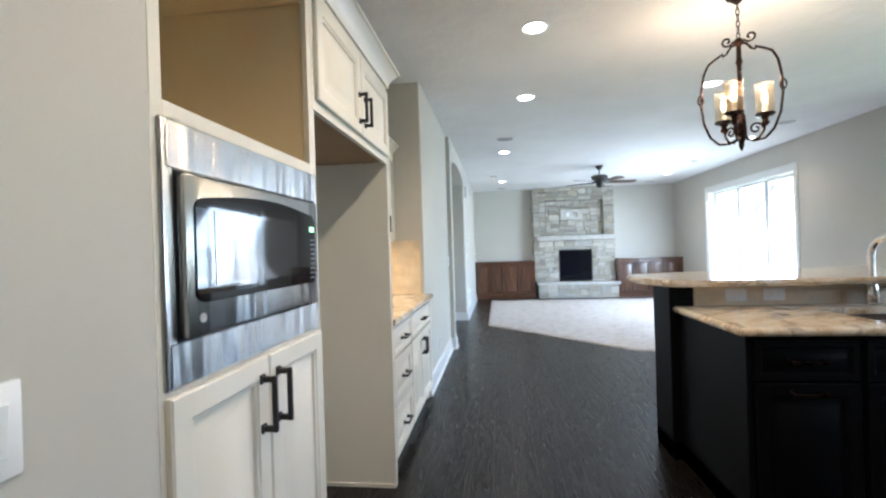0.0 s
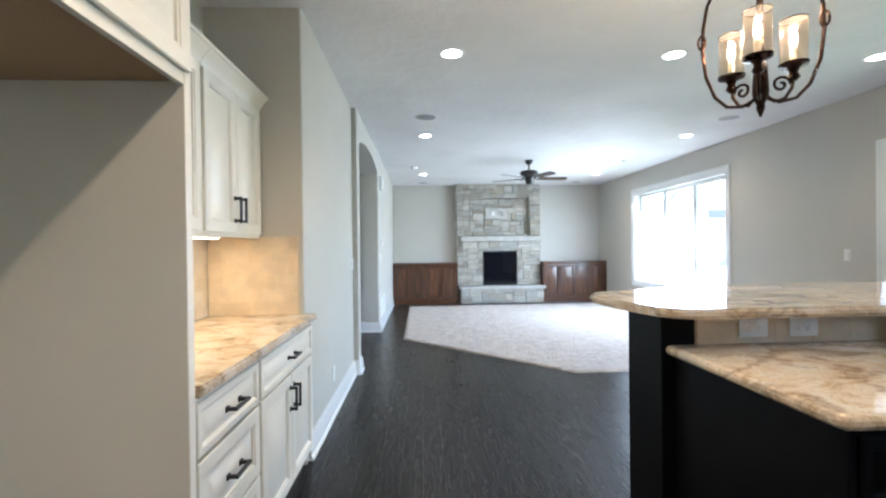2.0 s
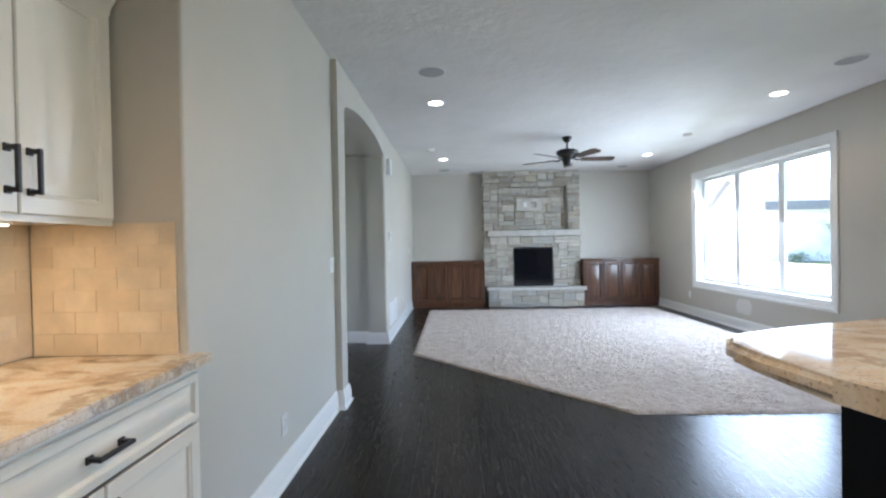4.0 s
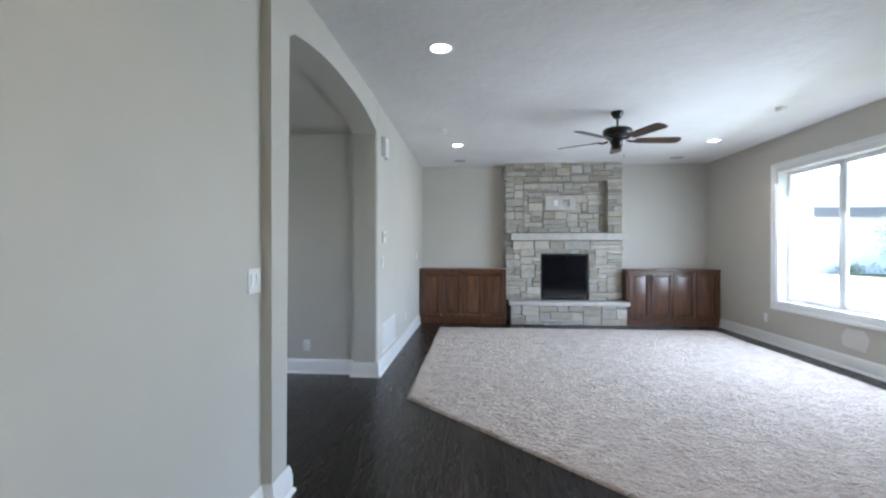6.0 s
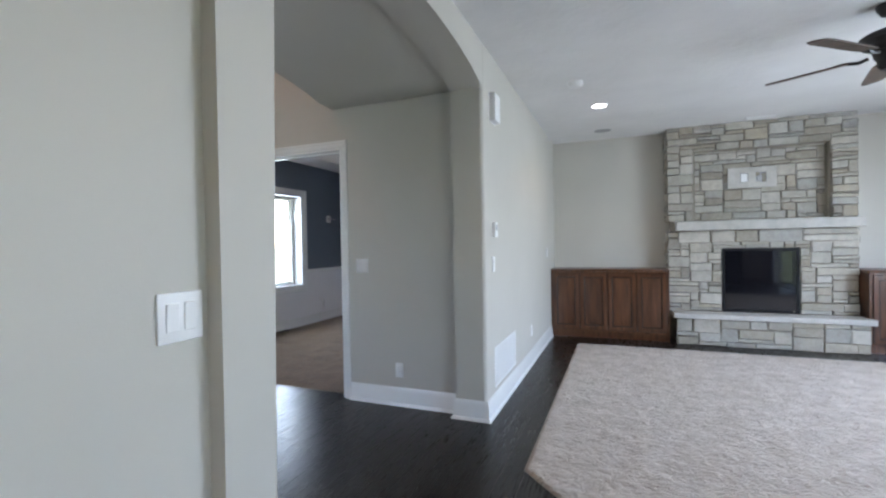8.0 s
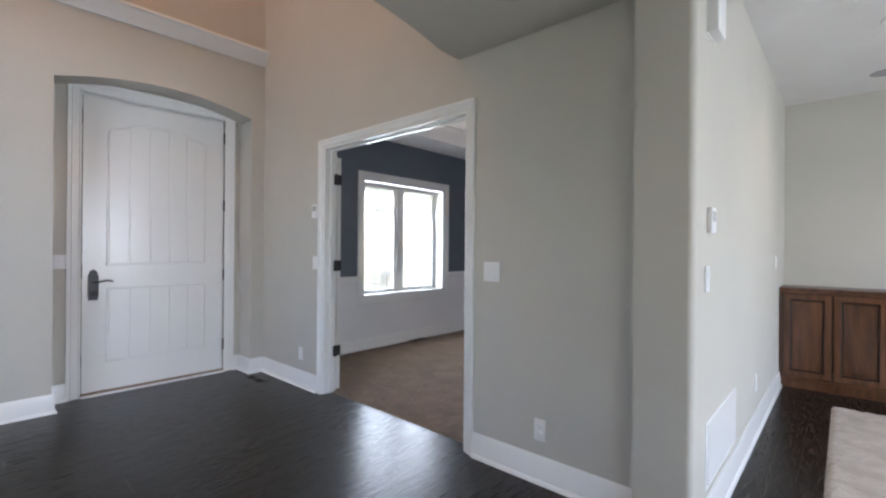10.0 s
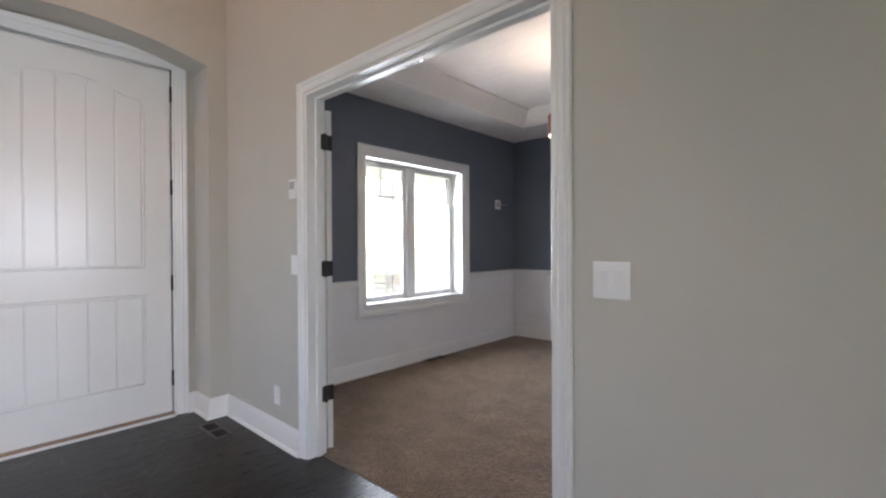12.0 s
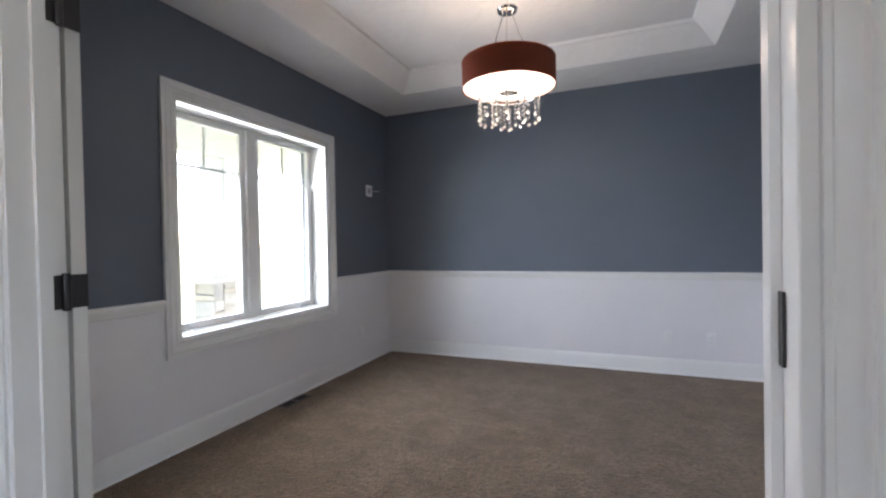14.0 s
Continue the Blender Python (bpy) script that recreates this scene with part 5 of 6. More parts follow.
for k in range(5):
    a = 3 + 72 * k
    bl = bmesh.new()
    edge = [(0.20, -0.052), (0.26, -0.060), (0.60, -0.068), (0.645, -0.056), (0.66, -0.02), (0.66, 0.03), (0.645, 0.060), (0.60, 0.068), (0.26, 0.060), (0.20, 0.052)]
    prism(bl, edge, -0.004, 0.004)
    b = part("blade", bl, M_WALNUT, fan, "walnut fan blade", pose(0, 0, -0.305, 0, 0, a) @ pose(0, 0, 0, -12))
    br = bmesh.new()
    tube(br, [(0.10, 0, -0.0), (0.15, 0.0, -0.012), (0.20, 0, 0.0)], 0.011, 8)
    prism(br, [(0.19, -0.035), (0.235, -0.045), (0.27, -0.02), (0.27, 0.02), (0.235, 0.045), (0.19, 0.035)], 0.004, 0.009)
    part("blade_iron", br, M_IRON, b)
bm = bmesh.new()
tube(bm, [(0.05, -0.06, -0.36), (0.05, -0.06, -0.47)], 0.0014, 6)
part("pull_chain", bm, M_CHROME, fan)
part("chain_knob", lathe(bmesh.new(), [(0.002, -0.47), (0.008, -0.478), (0.009, -0.495), (0.003, -0.505)], (0.05, -0.06, 0), 12), M_CHROME, fan)


# ---- ceiling fittings ----
def can(x, y, watts):
    root = thing("recessed_light", pose(x, y, H), "lit round recessed ceiling light with white trim", "ceiling light", "recessed ceiling lights")
    part("trim_ring", lathe(bmesh.new(), [(0.070, 0.0), (0.095, 0.0), (0.096, -0.004), (0.088, -0.008), (0.074, -0.006), (0.070, 0.0)], seg=32, caps=False), M_PLASTIC, root)
    part("lamp", lathe(bmesh.new(), [(0.072, -0.003), (0.05, -0.005), (0.0, -0.006)], seg=32, caps=False), M_CANLIGHT, root)
    spot("can_light", (x, y, H - 0.02), watts)


# the last two cans are unseen, added for warm fill from the south
for x, y, w in ((0.90, 4.79, 8), (0.725, 7.245, 10), (0.716, 10.32, 14), (4.19, 7.24, 16), (4.19, 10.32, 16), (2.59, 4.78, 16), (4.226, 4.785, 16), (0.875, 3.40, 28), (0.875, 2.01, 50), (0.875, 0.62, 30), (0.875, -0.77, 30), (2.6, -0.77, 8)):
    can(x, y, w)


def speaker(x, y):
    root = thing("ceiling_speaker", pose(x, y, H), "round grey in-ceiling speaker grille", "speaker", "ceiling speakers")
    part("rim", lathe(bmesh.new(), [(0.108, 0.0), (0.120, 0.0), (0.121, -0.005), (0.110, -0.007), (0.108, -0.004)], seg=32, caps=False), M_PLASTIC, root)
    part("grille", lathe(bmesh.new(), [(0.110, -0.003), (0.07, -0.006), (0.0, -0.007)], seg=32, caps=False), M_GREY, root)


for x, y in ((0.725, 6.42), (0.706, 11.455), (4.19, 6.42), (4.19, 11.455)):
    speaker(x, y)


def detector(x, y, r):
    root = thing("smoke_detector", pose(x, y, H), "round white smoke detector on the ceiling", "smoke detector", "smoke detectors")
    part("base", lathe(bmesh.new(), [(r, 0.0), (r, -0.012), (r * 0.96, -0.014)], seg=28), M_PLASTIC, root)
    part("cover", lathe(bmesh.new(), [(r * 0.93, -0.014), (r * 0.90, -0.03), (r * 0.7, -0.042), (0, -0.045)], seg=28, caps=False), M_PLASTIC, root)


detector(0.545, 9.50, 0.07)
detector(4.126, 8.885, 0.055)
ret = thing("ceiling_vent", pose(2.46, 11.62, H), "small white slatted ceiling vent above the fireplace", "vent")
part("frame", pierced(bmesh.new(), "y", -0.06, 0.06, -0.15, 0.15, -0.008, -0.001), M_PLASTIC, ret)
for k in range(5):
    part("slat", cube((-0.13, -0.045 + k * 0.02, -0.012), (0.13, -0.036 + k * 0.02, -0.008)), M_PLASTIC, ret)

# ---- fittings on the walls ----
th = thing("thermostat", upright(0.0, 8.635, 1.40, 90), "white wall thermostat with a small display", "thermostat")
part("case", cube((-0.045, -0.058, 0), (0.045, 0.058, 0.022), 0.006, 2), M_PLASTIC, th)
part("screen", cube((-0.028, -0.005, 0.0205), (0.028, 0.04, 0.023)), M_GREY, th)
plate("light_switch", upright(0.0, 8.60, 1.135, 90), 1, "white rocker switch under the thermostat")
ch = thing("door_chime", upright(0.0, 8.63, 2.33, 90), "tall white door chime box high on the wall", "door chime")
part("cover", cube((-0.075, -0.105, 0.0), (0.075, 0.105, 0.05), 0.010, 2), M_PLASTIC, ch)
part("back_plate", cube((-0.08, -0.11, 0.0), (0.08, 0.11, 0.006)), M_PLASTIC, ch)
gr = thing("return_grille", upright(0.0, 8.96, 0.335, 90), "white slatted return air grille low on the wall", "vent")
part("frame", cube((-0.36, -0.155, 0.0), (0.36, 0.155, 0.003)), M_PLASTIC, gr)
for k in range(17):
    z = -0.13 + k * 0.0162
    part("slat", cube((-0.335, z, 0.002), (0.335, z + 0.010, 0.011), 0.002), M_PLASTIC, gr)
plate("power_outlet", upright(0.0, 10.10, 0.345, 90), 1, "white outlet low on the wall", "outlet")
plate("light_switch", upright(0.0, 11.25, 1.16, 90), 1, "white switch beside the cherry cabinet")
plate("light_switch", upright(EAST, 5.745, 1.17, -90), 1, "white switch beside the patio door")
plate("power_outlet", upright(EAST, 10.42, 0.335, -90), 1, "white outlet under the picture window", "outlet")
tagged(part("wall_patch", prism(bmesh.new(), [(-0.16, -0.10), (0.12, -0.12), (0.17, 0.02), (0.10, 0.10), (-0.12, 0.09), (-0.18, 0.0)], 0.0, 0.0015), painted("fresh_wall_filler", (0.66, 0.64, 0.60), 0.8, 30, 0.3, 0.05), None, "", upright(EAST, 8.98, 0.335, -90)), "pale filler patch on the wall", "patch", kind="structure")


def register(x, y, rz, w=0.30, d=0.11, z=0.0):
    root = thing("floor_register", pose(x, y, z, 0, 0, rz), "brown slotted metal floor register", "vent", "floor registers")
    bm = bmesh.new()
    box(bm, (-w / 2, -d / 2, 0.0), (w / 2, -d / 2 + 0.016, 0.006), 0.002)
    box(bm, (-w / 2, d / 2 - 0.016, 0.0), (w / 2, d / 2, 0.006), 0.002)
    box(bm, (-w / 2, -d / 2 + 0.016, 0.0), (-w / 2 + 0.016, d / 2 - 0.016, 0.006), 0.002)
    box(bm, (w / 2 - 0.016, -d / 2 + 0.016, 0.0), (w / 2, d / 2 - 0.016, 0.006), 0.002)
    part("frame", bm, M_VENT, root)
    # black plate in place of the shade down the duct
    part("duct_opening", cube((-w / 2 + 0.016, -d / 2 + 0.016, 0.0005), (w / 2 - 0.016, d / 2 - 0.016, 0.0018)), M_FIREBOX, root)
    part("centre_bar", cube((-0.014, -d / 2 + 0.016, 0.0018), (0.014, d / 2 - 0.016, 0.0056)), M_VENT, root)
    for k in range(10):
        x0 = -w / 2 + 0.022 + k * (w - 0.044) / 10
        part("slat", cube((x0 + 0.003, -d / 2 + 0.016, 0.0018), (x0 + 0.007, d / 2 - 0.016, 0.004)), M_FIREBOX, root)


register(4.80, 8.13, 90)


# ---- front door ----
DX = FRONT - 0.268
fd = thing("front_door", upright(DX, 7.055, 0.0, 90), "closed white plank-panelled front door with arched top panel", "door")
DWID, DHGT = 1.125, 2.52
casing("door_frame", Matrix.Translation((-0.008, 0, 0.0)), DWID + 0.016, DHGT + 0.02, 0.095, 0.022, False, fd)
# unseen strip behind the leaf, added to block light at its gaps
part("jamb_stop", sweep(bmesh.new(), [(0.03, 0.0), (0.03, DHGT - 0.03), (DWID - 0.03, DHGT - 0.03), (DWID - 0.03, 0.0)], [(0.0, -0.09), (0.0, -0.052), (-0.08, -0.052), (-0.08, -0.09)]), M_TRIM, fd)
leaf = part("leaf", cube((0, 0.03, -0.05), (DWID, DHGT, -0.006), 0.003), M_TRIM, fd)


def arch_panel(bm, x0, x1, z0, z1, rise, depth=0.006):
    """A sunk moulded panel outline with an arched head, on the door's face."""
    n = 16
    top = [(x1 + (x0 - x1) * k / n, z1 + rise * math.sin(math.pi * k / n)) for k in range(n + 1)]
    loop = [(x0, z0), (x1, z0), *top]
    ring = [(p[0], p[1], -0.006) for p in loop]
    tube(bm, ring, 0.008, 8, True)
    return bm


part("upper_moulding", arch_panel(bmesh.new(), 0.17, DWID - 0.17, 1.10, 2.24, 0.12), M_TRIM, leaf)
part("lower_moulding", arch_panel(bmesh.new(), 0.17, DWID - 0.17, 0.27, 0.90, 0.0), M_TRIM, leaf)
pw = (DWID - 0.36) / 5
for k in range(5):
    x = 0.18 + pw * k
    part("plank", cube((x + 0.003, 1.112, -0.008), (x + pw - 0.003, 2.235 + (0.10 if 0 < k < 4 else 0.045), 0.000), 0.004), M_TRIM, leaf)
    part("plank", cube((x + 0.003, 0.282, -0.008), (x + pw - 0.003, 0.888, 0.000), 0.004), M_TRIM, leaf)
for z in (0.28, 0.98, 1.68, 2.36):
    part("hinge", lathe(bmesh.new(), [(0.007, -0.055), (0.008, -0.05), (0.008, 0.05), (0.007, 0.055)], seg=10, m=pose(DWID + 0.004, z, 0.004, 90)), M_IRON, fd)
for z in (0.30, 1.05, 2.34):
    part("latch_plate", cube((-0.006, z - 0.06, -0.004), (0.0, z + 0.06, 0.003)), M_IRON, fd)
lk = bmesh.new()
prism(lk, [(-0.03, -0.12), (0.03, -0.12), (0.036, -0.08), (0.036, 0.08), (0.022, 0.125), (0, 0.14), (-0.022, 0.125), (-0.036, 0.08), (-0.036, -0.08)], -0.006, 0.008)
hs = part("handle_set", lk, M_IRON, fd, "black iron handle plate", Matrix.Translation((0.075, 0.925, 0)))
part("lever", tube(bmesh.new(), [(0, 0.03, 0.008), (0, 0.03, 0.05), (0.04, 0.036, 0.055), (0.09, 0.045, 0.05), (0.13, 0.035, 0.05)], [0.010, 0.010, 0.008, 0.007, 0.006], 10), M_IRON, hs)
part("deadbolt", lathe(bmesh.new(), [(0.022, 0.008), (0.022, 0.016), (0.012, 0.02)], (0, -0.06, 0), 18), M_IRON, hs)
part("threshold", cube((-0.01, 0.0, -0.06), (DWID + 0.01, 0.028, 0.03), 0.004), timber("oak_threshold", (0.20, 0.13, 0.08), (0.36, 0.26, 0.17), 0.4, (1, 9, 1), 0.1), fd, "pale oak threshold")
part("sill_nose", cube((-0.01, 0.0, 0.031), (DWID + 0.01, 0.020, 0.046), 0.004), M_TRIM, fd)
plate("light_switch", upright(DX, 6.915, 1.13, 90), 2, "white double switch beside the front door")
register(-3.71, 8.285, 0, 0.30, 0.11)

# ---- double doors to the dining room, swung right back ----
PANELS = [(0.0, 0.0), (0.11, 0.0), (0.118, 0.006), (0.135, 0.009), (0.15, 0.009)]


def leaf_of(m, label):
    root = thing("dining_door", m, label, "door", "dining room double doors")
    part("leaf", panel(bmesh.new(), 0.775, 2.05, 0.035, PANELS), M_TRIM, root, "", pose(0.0, -0.0175, 0.012))
    return root


HY0 = FOYER_N + 0.122
leaf_of(pose(DOOR0 - 0.002, HY0 + 0.041, 0, 0, 0, 179), "white dining room door folded back against the wall")
leaf_of(pose(DOOR1 + 0.002 + 0.774, HY0 + 0.041, 0, 0, 0, 180), "white dining room door folded back on its hinges")


def butt_hinge(x, z):
    root = thing("butt_hinge", pose(x, HY0 - (0.022 if x < -2 else 0.042), z), "black square-cornered butt hinge on the jamb", "hinge", "dining door hinges")
    s = 1 if x < -2 else -1
    part("jamb_leaf", cube((0.0, -0.040, -0.045), (s * 0.0035, 0.012 if s > 0 else 0.020, 0.045), 0.0), M_IRON, root)
    if s > 0:
        part("knuckle", lathe(bmesh.new(), [(0.008, -0.05), (0.0095, -0.046), (0.0095, 0.046), (0.008, 0.05)], (0.008, 0.016, 0), 12), M_IRON, root)
        part("door_leaf", cube((-0.003, 0.014, -0.045), (0.002, 0.070, 0.045)), M_IRON, root)



for z in (0.36, 1.106, 1.86):
    butt_hinge(DOOR0 + 0.0205, z)
    butt_hinge(DOOR1 - 0.0205, z)
for x in (-2.10, -2.02):
    st = thing("strike_plate", pose(x, FOYER_N + 0.10, DOOR_H - 0.0205), "small black ball catch plate in the head jamb", "catch", "door catches")
    part("plate", cube((-0.028, -0.012, -0.002), (0.028, 0.012, 0.0), 0.0), M_IRON, st)
    part("socket", lathe(bmesh.new(), [(0.008, -0.002), (0.008, -0.004), (0.004, -0.004)], seg=12), M_CHROME, st)

plate("light_switch", upright(-1.09, FOYER_N, 1.128, 0), 2, "white double rocker switch beside the dining doorway")
plate("power_outlet", upright(-0.76, FOYER_N, 0.285, 0), 1, "white outlet on the passage wall", "outlet")
plate("power_outlet", upright(-3.22, FOYER_N, 0.30, 0), 1, "white outlet in the foyer", "outlet")
plate("light_switch", upright(-2.995, FOYER_N, 1.13, 0), 1, "white single switch beside the doorway casing")
kp = thing("alarm_keypad", upright(-2.985, FOYER_N, 1.58, 0), "white wall keypad above the foyer switches", "keypad")
part("case", cube((-0.04, -0.06, 0), (0.04, 0.06, 0.022), 0.005, 2), M_PLASTIC, kp)
part("screen", cube((-0.028, 0.0, 0.020), (0.028, 0.045, 0.0235)), M_GREY, kp)
for x in (-1.12, -0.78):
    plate("power_outlet", upright(x, DINE_N - 0.004, 0.33, 0), 1, "white outlet on the white lower wall", "outlet")
plate("power_outlet", upright(FRONT + 0.004, 11.72, 0.33, 90), 1, "white outlet under the chair rail", "outlet")
jb = thing("cable_plate", upright(FRONT, 11.93, 1.78, 90), "white low-voltage plate with a loose cable", "wall plate")
part("cover", cube((-0.06, -0.06, 0), (0.06, 0.06, 0.007), 0.003), M_PLASTIC, jb)
part("port", cube((-0.03, -0.03, 0.005), (-0.005, 0.03, 0.010)), M_GREY, jb)
part("port", cube((0.005, -0.03, 0.005), (0.03, 0.03, 0.010)), M_GREY, jb)
part("cable", tube(bmesh.new(), [(0.05, 0.0, 0.006), (0.08, 0.0, 0.02), (0.14, 0.005, 0.03), (0.17, 0.012, 0.025)], 0.003, 6), M_PLASTIC, jb)
register(-3.84, 10.60, 90, 0.28, 0.10, 0.020)

# window sash cranks
cr = thing("window_crank", upright(FRONT - 0.118, 11.02, 0.70, 90), "small folding casement window crank", "crank")
part("base", cube((-0.05, -0.012, 0.0), (0.05, 0.012, 0.018), 0.004), M_GREY, cr)
part("arm", tube(bmesh.new(), [(-0.03, 0.0, 0.018), (-0.02, 0.0, 0.03), (0.05, 0.0, 0.03)], 0.005, 8), M_GREY, cr)

# ---- drum chandelier ----
drum = thing("drum_chandelier", pose(-2.09, 10.458, 0), "brown drum shade chandelier with crystal drops", "chandelier")
part("ceiling_canopy", lathe(bmesh.new(), [(0.062, 2.819), (0.062, 2.808), (0.05, 2.795), (0.02, 2.785), (0.0, 2.784)], seg=28, caps=False), M_CHROME, drum)
part("rod", lathe(bmesh.new(), [(0.005, 2.58), (0.005, 2.79)], seg=10), M_CHROME, drum)
part("hub", lathe(bmesh.new(), [(0.02, 2.60), (0.055, 2.592), (0.062, 2.575), (0.055, 2.562), (0.02, 2.555), (0.0, 2.555)], seg=28, caps=False), M_CHROME, drum)
for k in range(3):
    a = radians(40 + 120 * k)
    part("hanger", tube(bmesh.new(), [(0.03 * math.cos(a), 0.03 * math.sin(a), 2.56), (0.15 * math.cos(a), 0.15 * math.sin(a), 2.275)], 0.004, 8), M_CHROME, drum)
R = 0.272
part("shade", lathe(bmesh.new(), [(R, 2.12), (R, 2.27)], seg=48, caps=False), M_SHADE, drum, "brown translucent fabric drum shade")
part("shade_lining", lathe(bmesh.new(), [(R - 0.004, 2.122), (R - 0.004, 2.268)], seg=48, caps=False), M_SHADE_IN, drum)
for z in (2.12, 2.27):
    part("shade_ring", tube(bmesh.new(), [((R - 0.002) * math.cos(t), (R - 0.002) * math.sin(t), z) for t in [6.2832 * i / 48 for i in range(48)]], 0.004, 6, True), M_SHADE, drum)
part("diffuser", lathe(bmesh.new(), [(R - 0.008, 2.135), (0.20, 2.131), (0.0, 2.130)], seg=40, caps=False), glowing("lit_diffuser", (1.0, 0.86, 0.68), 4.0), drum, "glowing white diffuser")
part("crystal_frame", lathe(bmesh.new(), [(0.0, 2.10), (0.05, 2.10), (0.055, 2.09), (0.03, 2.08), (0.0, 2.078)], seg=24, caps=False), M_CHROME, drum)
bm = bmesh.new()
for rr, zz in ((0.175, 2.075), (0.095, 2.07)):
    tube(bm, [(rr * math.cos(t), rr * math.sin(t), zz) for t in [6.2832 * i / 40 for i in range(40)]], 0.004, 6, True)
for k in range(4):
    a = radians(45 + 90 * k)
    tube(bm, [(0.04 * math.cos(a), 0.04 * math.sin(a), 2.085), (0.175 * math.cos(a), 0.175 * math.sin(a), 2.075)], 0.004, 6)
part("ring_frame", bm, M_CHROME, drum)
strand = bmesh.new()
for j in range(4):
    lathe(strand, [(0.001, -0.012 - j * 0.026), (0.008, -0.022 - j * 0.026), (0.001, -0.034 - j * 0.026)], seg=6)
lathe(strand, [(0.001, -0.118), (0.011, -0.138), (0.007, -0.150), (0.001, -0.156)], seg=6)
finish(strand, False)
sm = bpy.data.meshes.new("crystal_strand")
strand.to_mesh(sm)
strand.free()
sm.materials.append(M_CRYSTAL)
rngc = random.Random(3)
for n, rr, zz in ((18, 0.175, 2.075), (9, 0.095, 2.068), (1, 0.0, 2.02)):
    for k in range(n):
        a = 6.2832 * k / n
        o = new("crystal_strand", sm)
        o.parent = drum
        o.matrix_basis = Matrix.Translation((rr * math.cos(a), rr * math.sin(a), zz + rngc.uniform(-0.008, 0.004)))
bulb("drum_bulb", (-2.09, 10.458, 2.21), 4.5, 0.03, (1.0, 0.76, 0.50))
bulb("drum_downlight", (-2.09, 10.458, 2.105), 8.0, 0.03, (1.0, 0.80, 0.58))

# high foyer lamp, out of sight above the passage
fl = thing("foyer_ceiling_light", pose(-2.6, 6.7, FOYER_H), "flush round warm ceiling light high in the foyer", "ceiling light")
part("rim", lathe(bmesh.new(), [(0.16, 0.0), (0.16, -0.03), (0.14, -0.035)], seg=24), M_BRONZE, fl)
part("bowl", lathe(bmesh.new(), [(0.15, -0.035), (0.12, -0.08), (0.0, -0.10)], seg=24, caps=False), glowing("lit_bowl", (1.0, 0.75, 0.5), 5.0), fl)
bulb("foyer_bulb", (-2.6, 6.7, FOYER_H - 0.2), 36.0, 0.1, (1.0, 0.60, 0.37))


# ---- outside ----
setting("ground", cube((-400, -400, -0.6), (400, 400, -0.35)), M_LAWN, "green lawn running to the horizon", "ground")
setting("driveway", cube((11.0, 12, -0.352), (21.9, 60, -0.335)), M_CONCRETE, "pale sunlit concrete driveway outside the window", "driveway")
rg = random.Random(11)
vs, fs = [], []
for k in range(9000):
    x, y = 6.0 + 4.9 * rg.random(), rg.uniform(2, 30)
    a, h = rg.uniform(0, 6.28), rg.uniform(0.05, 0.13)
    i = len(vs)
    vs += [(x, y, -0.35), (x + 0.03 * math.cos(a), y + 0.03 * math.sin(a), -0.35), (x + rg.uniform(-0.03, 0.03), y + rg.uniform(-0.03, 0.03), -0.35 + h)]
    fs.append((i, i + 1, i + 2))
me = bpy.data.meshes.new("grass")
me.from_pydata(vs, [], fs)
me.materials.append(M_GRASS)
tagged(new("grass", me), "short green lawn grass outside the windows", "grass", kind="stuff")


def house(name, x0, x1, y0, y1, eave, ridge, along, label, openings, face):
    """A clapboard house with a gable roof; openings (u, z, w, h) on its face towards us."""
    root = thing(name, pose(0, 0, -0.35), label, "house", "neighbouring houses")
    bm = cube((x0, y0, 0), (x1, y1, eave))
    part("wall", bm, M_SIDING, root)
    bm = bmesh.new()
    n = int(eave / 0.2)
    for k in range(n):
        box(bm, (x0 - 0.03, y0 - 0.02, k * 0.2), (x0 - 0.004, y1 + 0.02, k * 0.2 + 0.185))
    part("siding", bm, M_SIDING, root)
    e = 0.45
    bm = bmesh.new()
    if along == "x":
        ym = (y0 + y1) / 2
        prism(bm, [(y0 - e, eave - 0.25), (y0 - e, eave + 0.35), (ym, ridge + 0.62), (y1 + e, eave + 0.35), (y1 + e, eave - 0.25), (ym, ridge)], x0 - e, x1 + e, turned)
        g = prism(bmesh.new(), [(y0, eave), (y1, eave), (ym, ridge)], x0, x0 + 0.2, turned)
        part("gable", g, M_SIDING, root)
    else:
        xm = (x0 + x1) / 2
        front_on = Matrix(((1, 0, 0, 0), (0, 0, 1, 0), (0, 1, 0, 0), (0, 0, 0, 1)))
        prism(bm, [(x0 - e, eave - 0.2), (x0 - e, eave), (xm, ridge + 0.2), (x1 + e, eave), (x1 + e, eave - 0.2), (xm, ridge)], y0 - e, y1 + e, front_on)
    part("roof", bm, M_SHINGLE, root, "grey shingle roof")
    for u, z, w, h in openings:
        wdw = part("window", cube((x0 - 0.07, u, z), (x0 - 0.032, u + w, z + h)), M_WINDARK, root)
        bm = bmesh.new()
        for a, b in (((u - 0.1, z - 0.1), (u, z + h + 0.1)), ((u + w, z - 0.1), (u + w + 0.1, z + h + 0.1)), ((u, z - 0.1), (u + w, z)), ((u, z + h), (u + w, z + h + 0.1)), ((u + w / 2 - 0.03, z), (u + w / 2 + 0.03, z + h))):
            box(bm, (x0 - 0.10, a[0], a[1]), (x0 - 0.035, b[0], b[1]))
        part("window_frame", bm, M_TRIM, wdw)
    return root


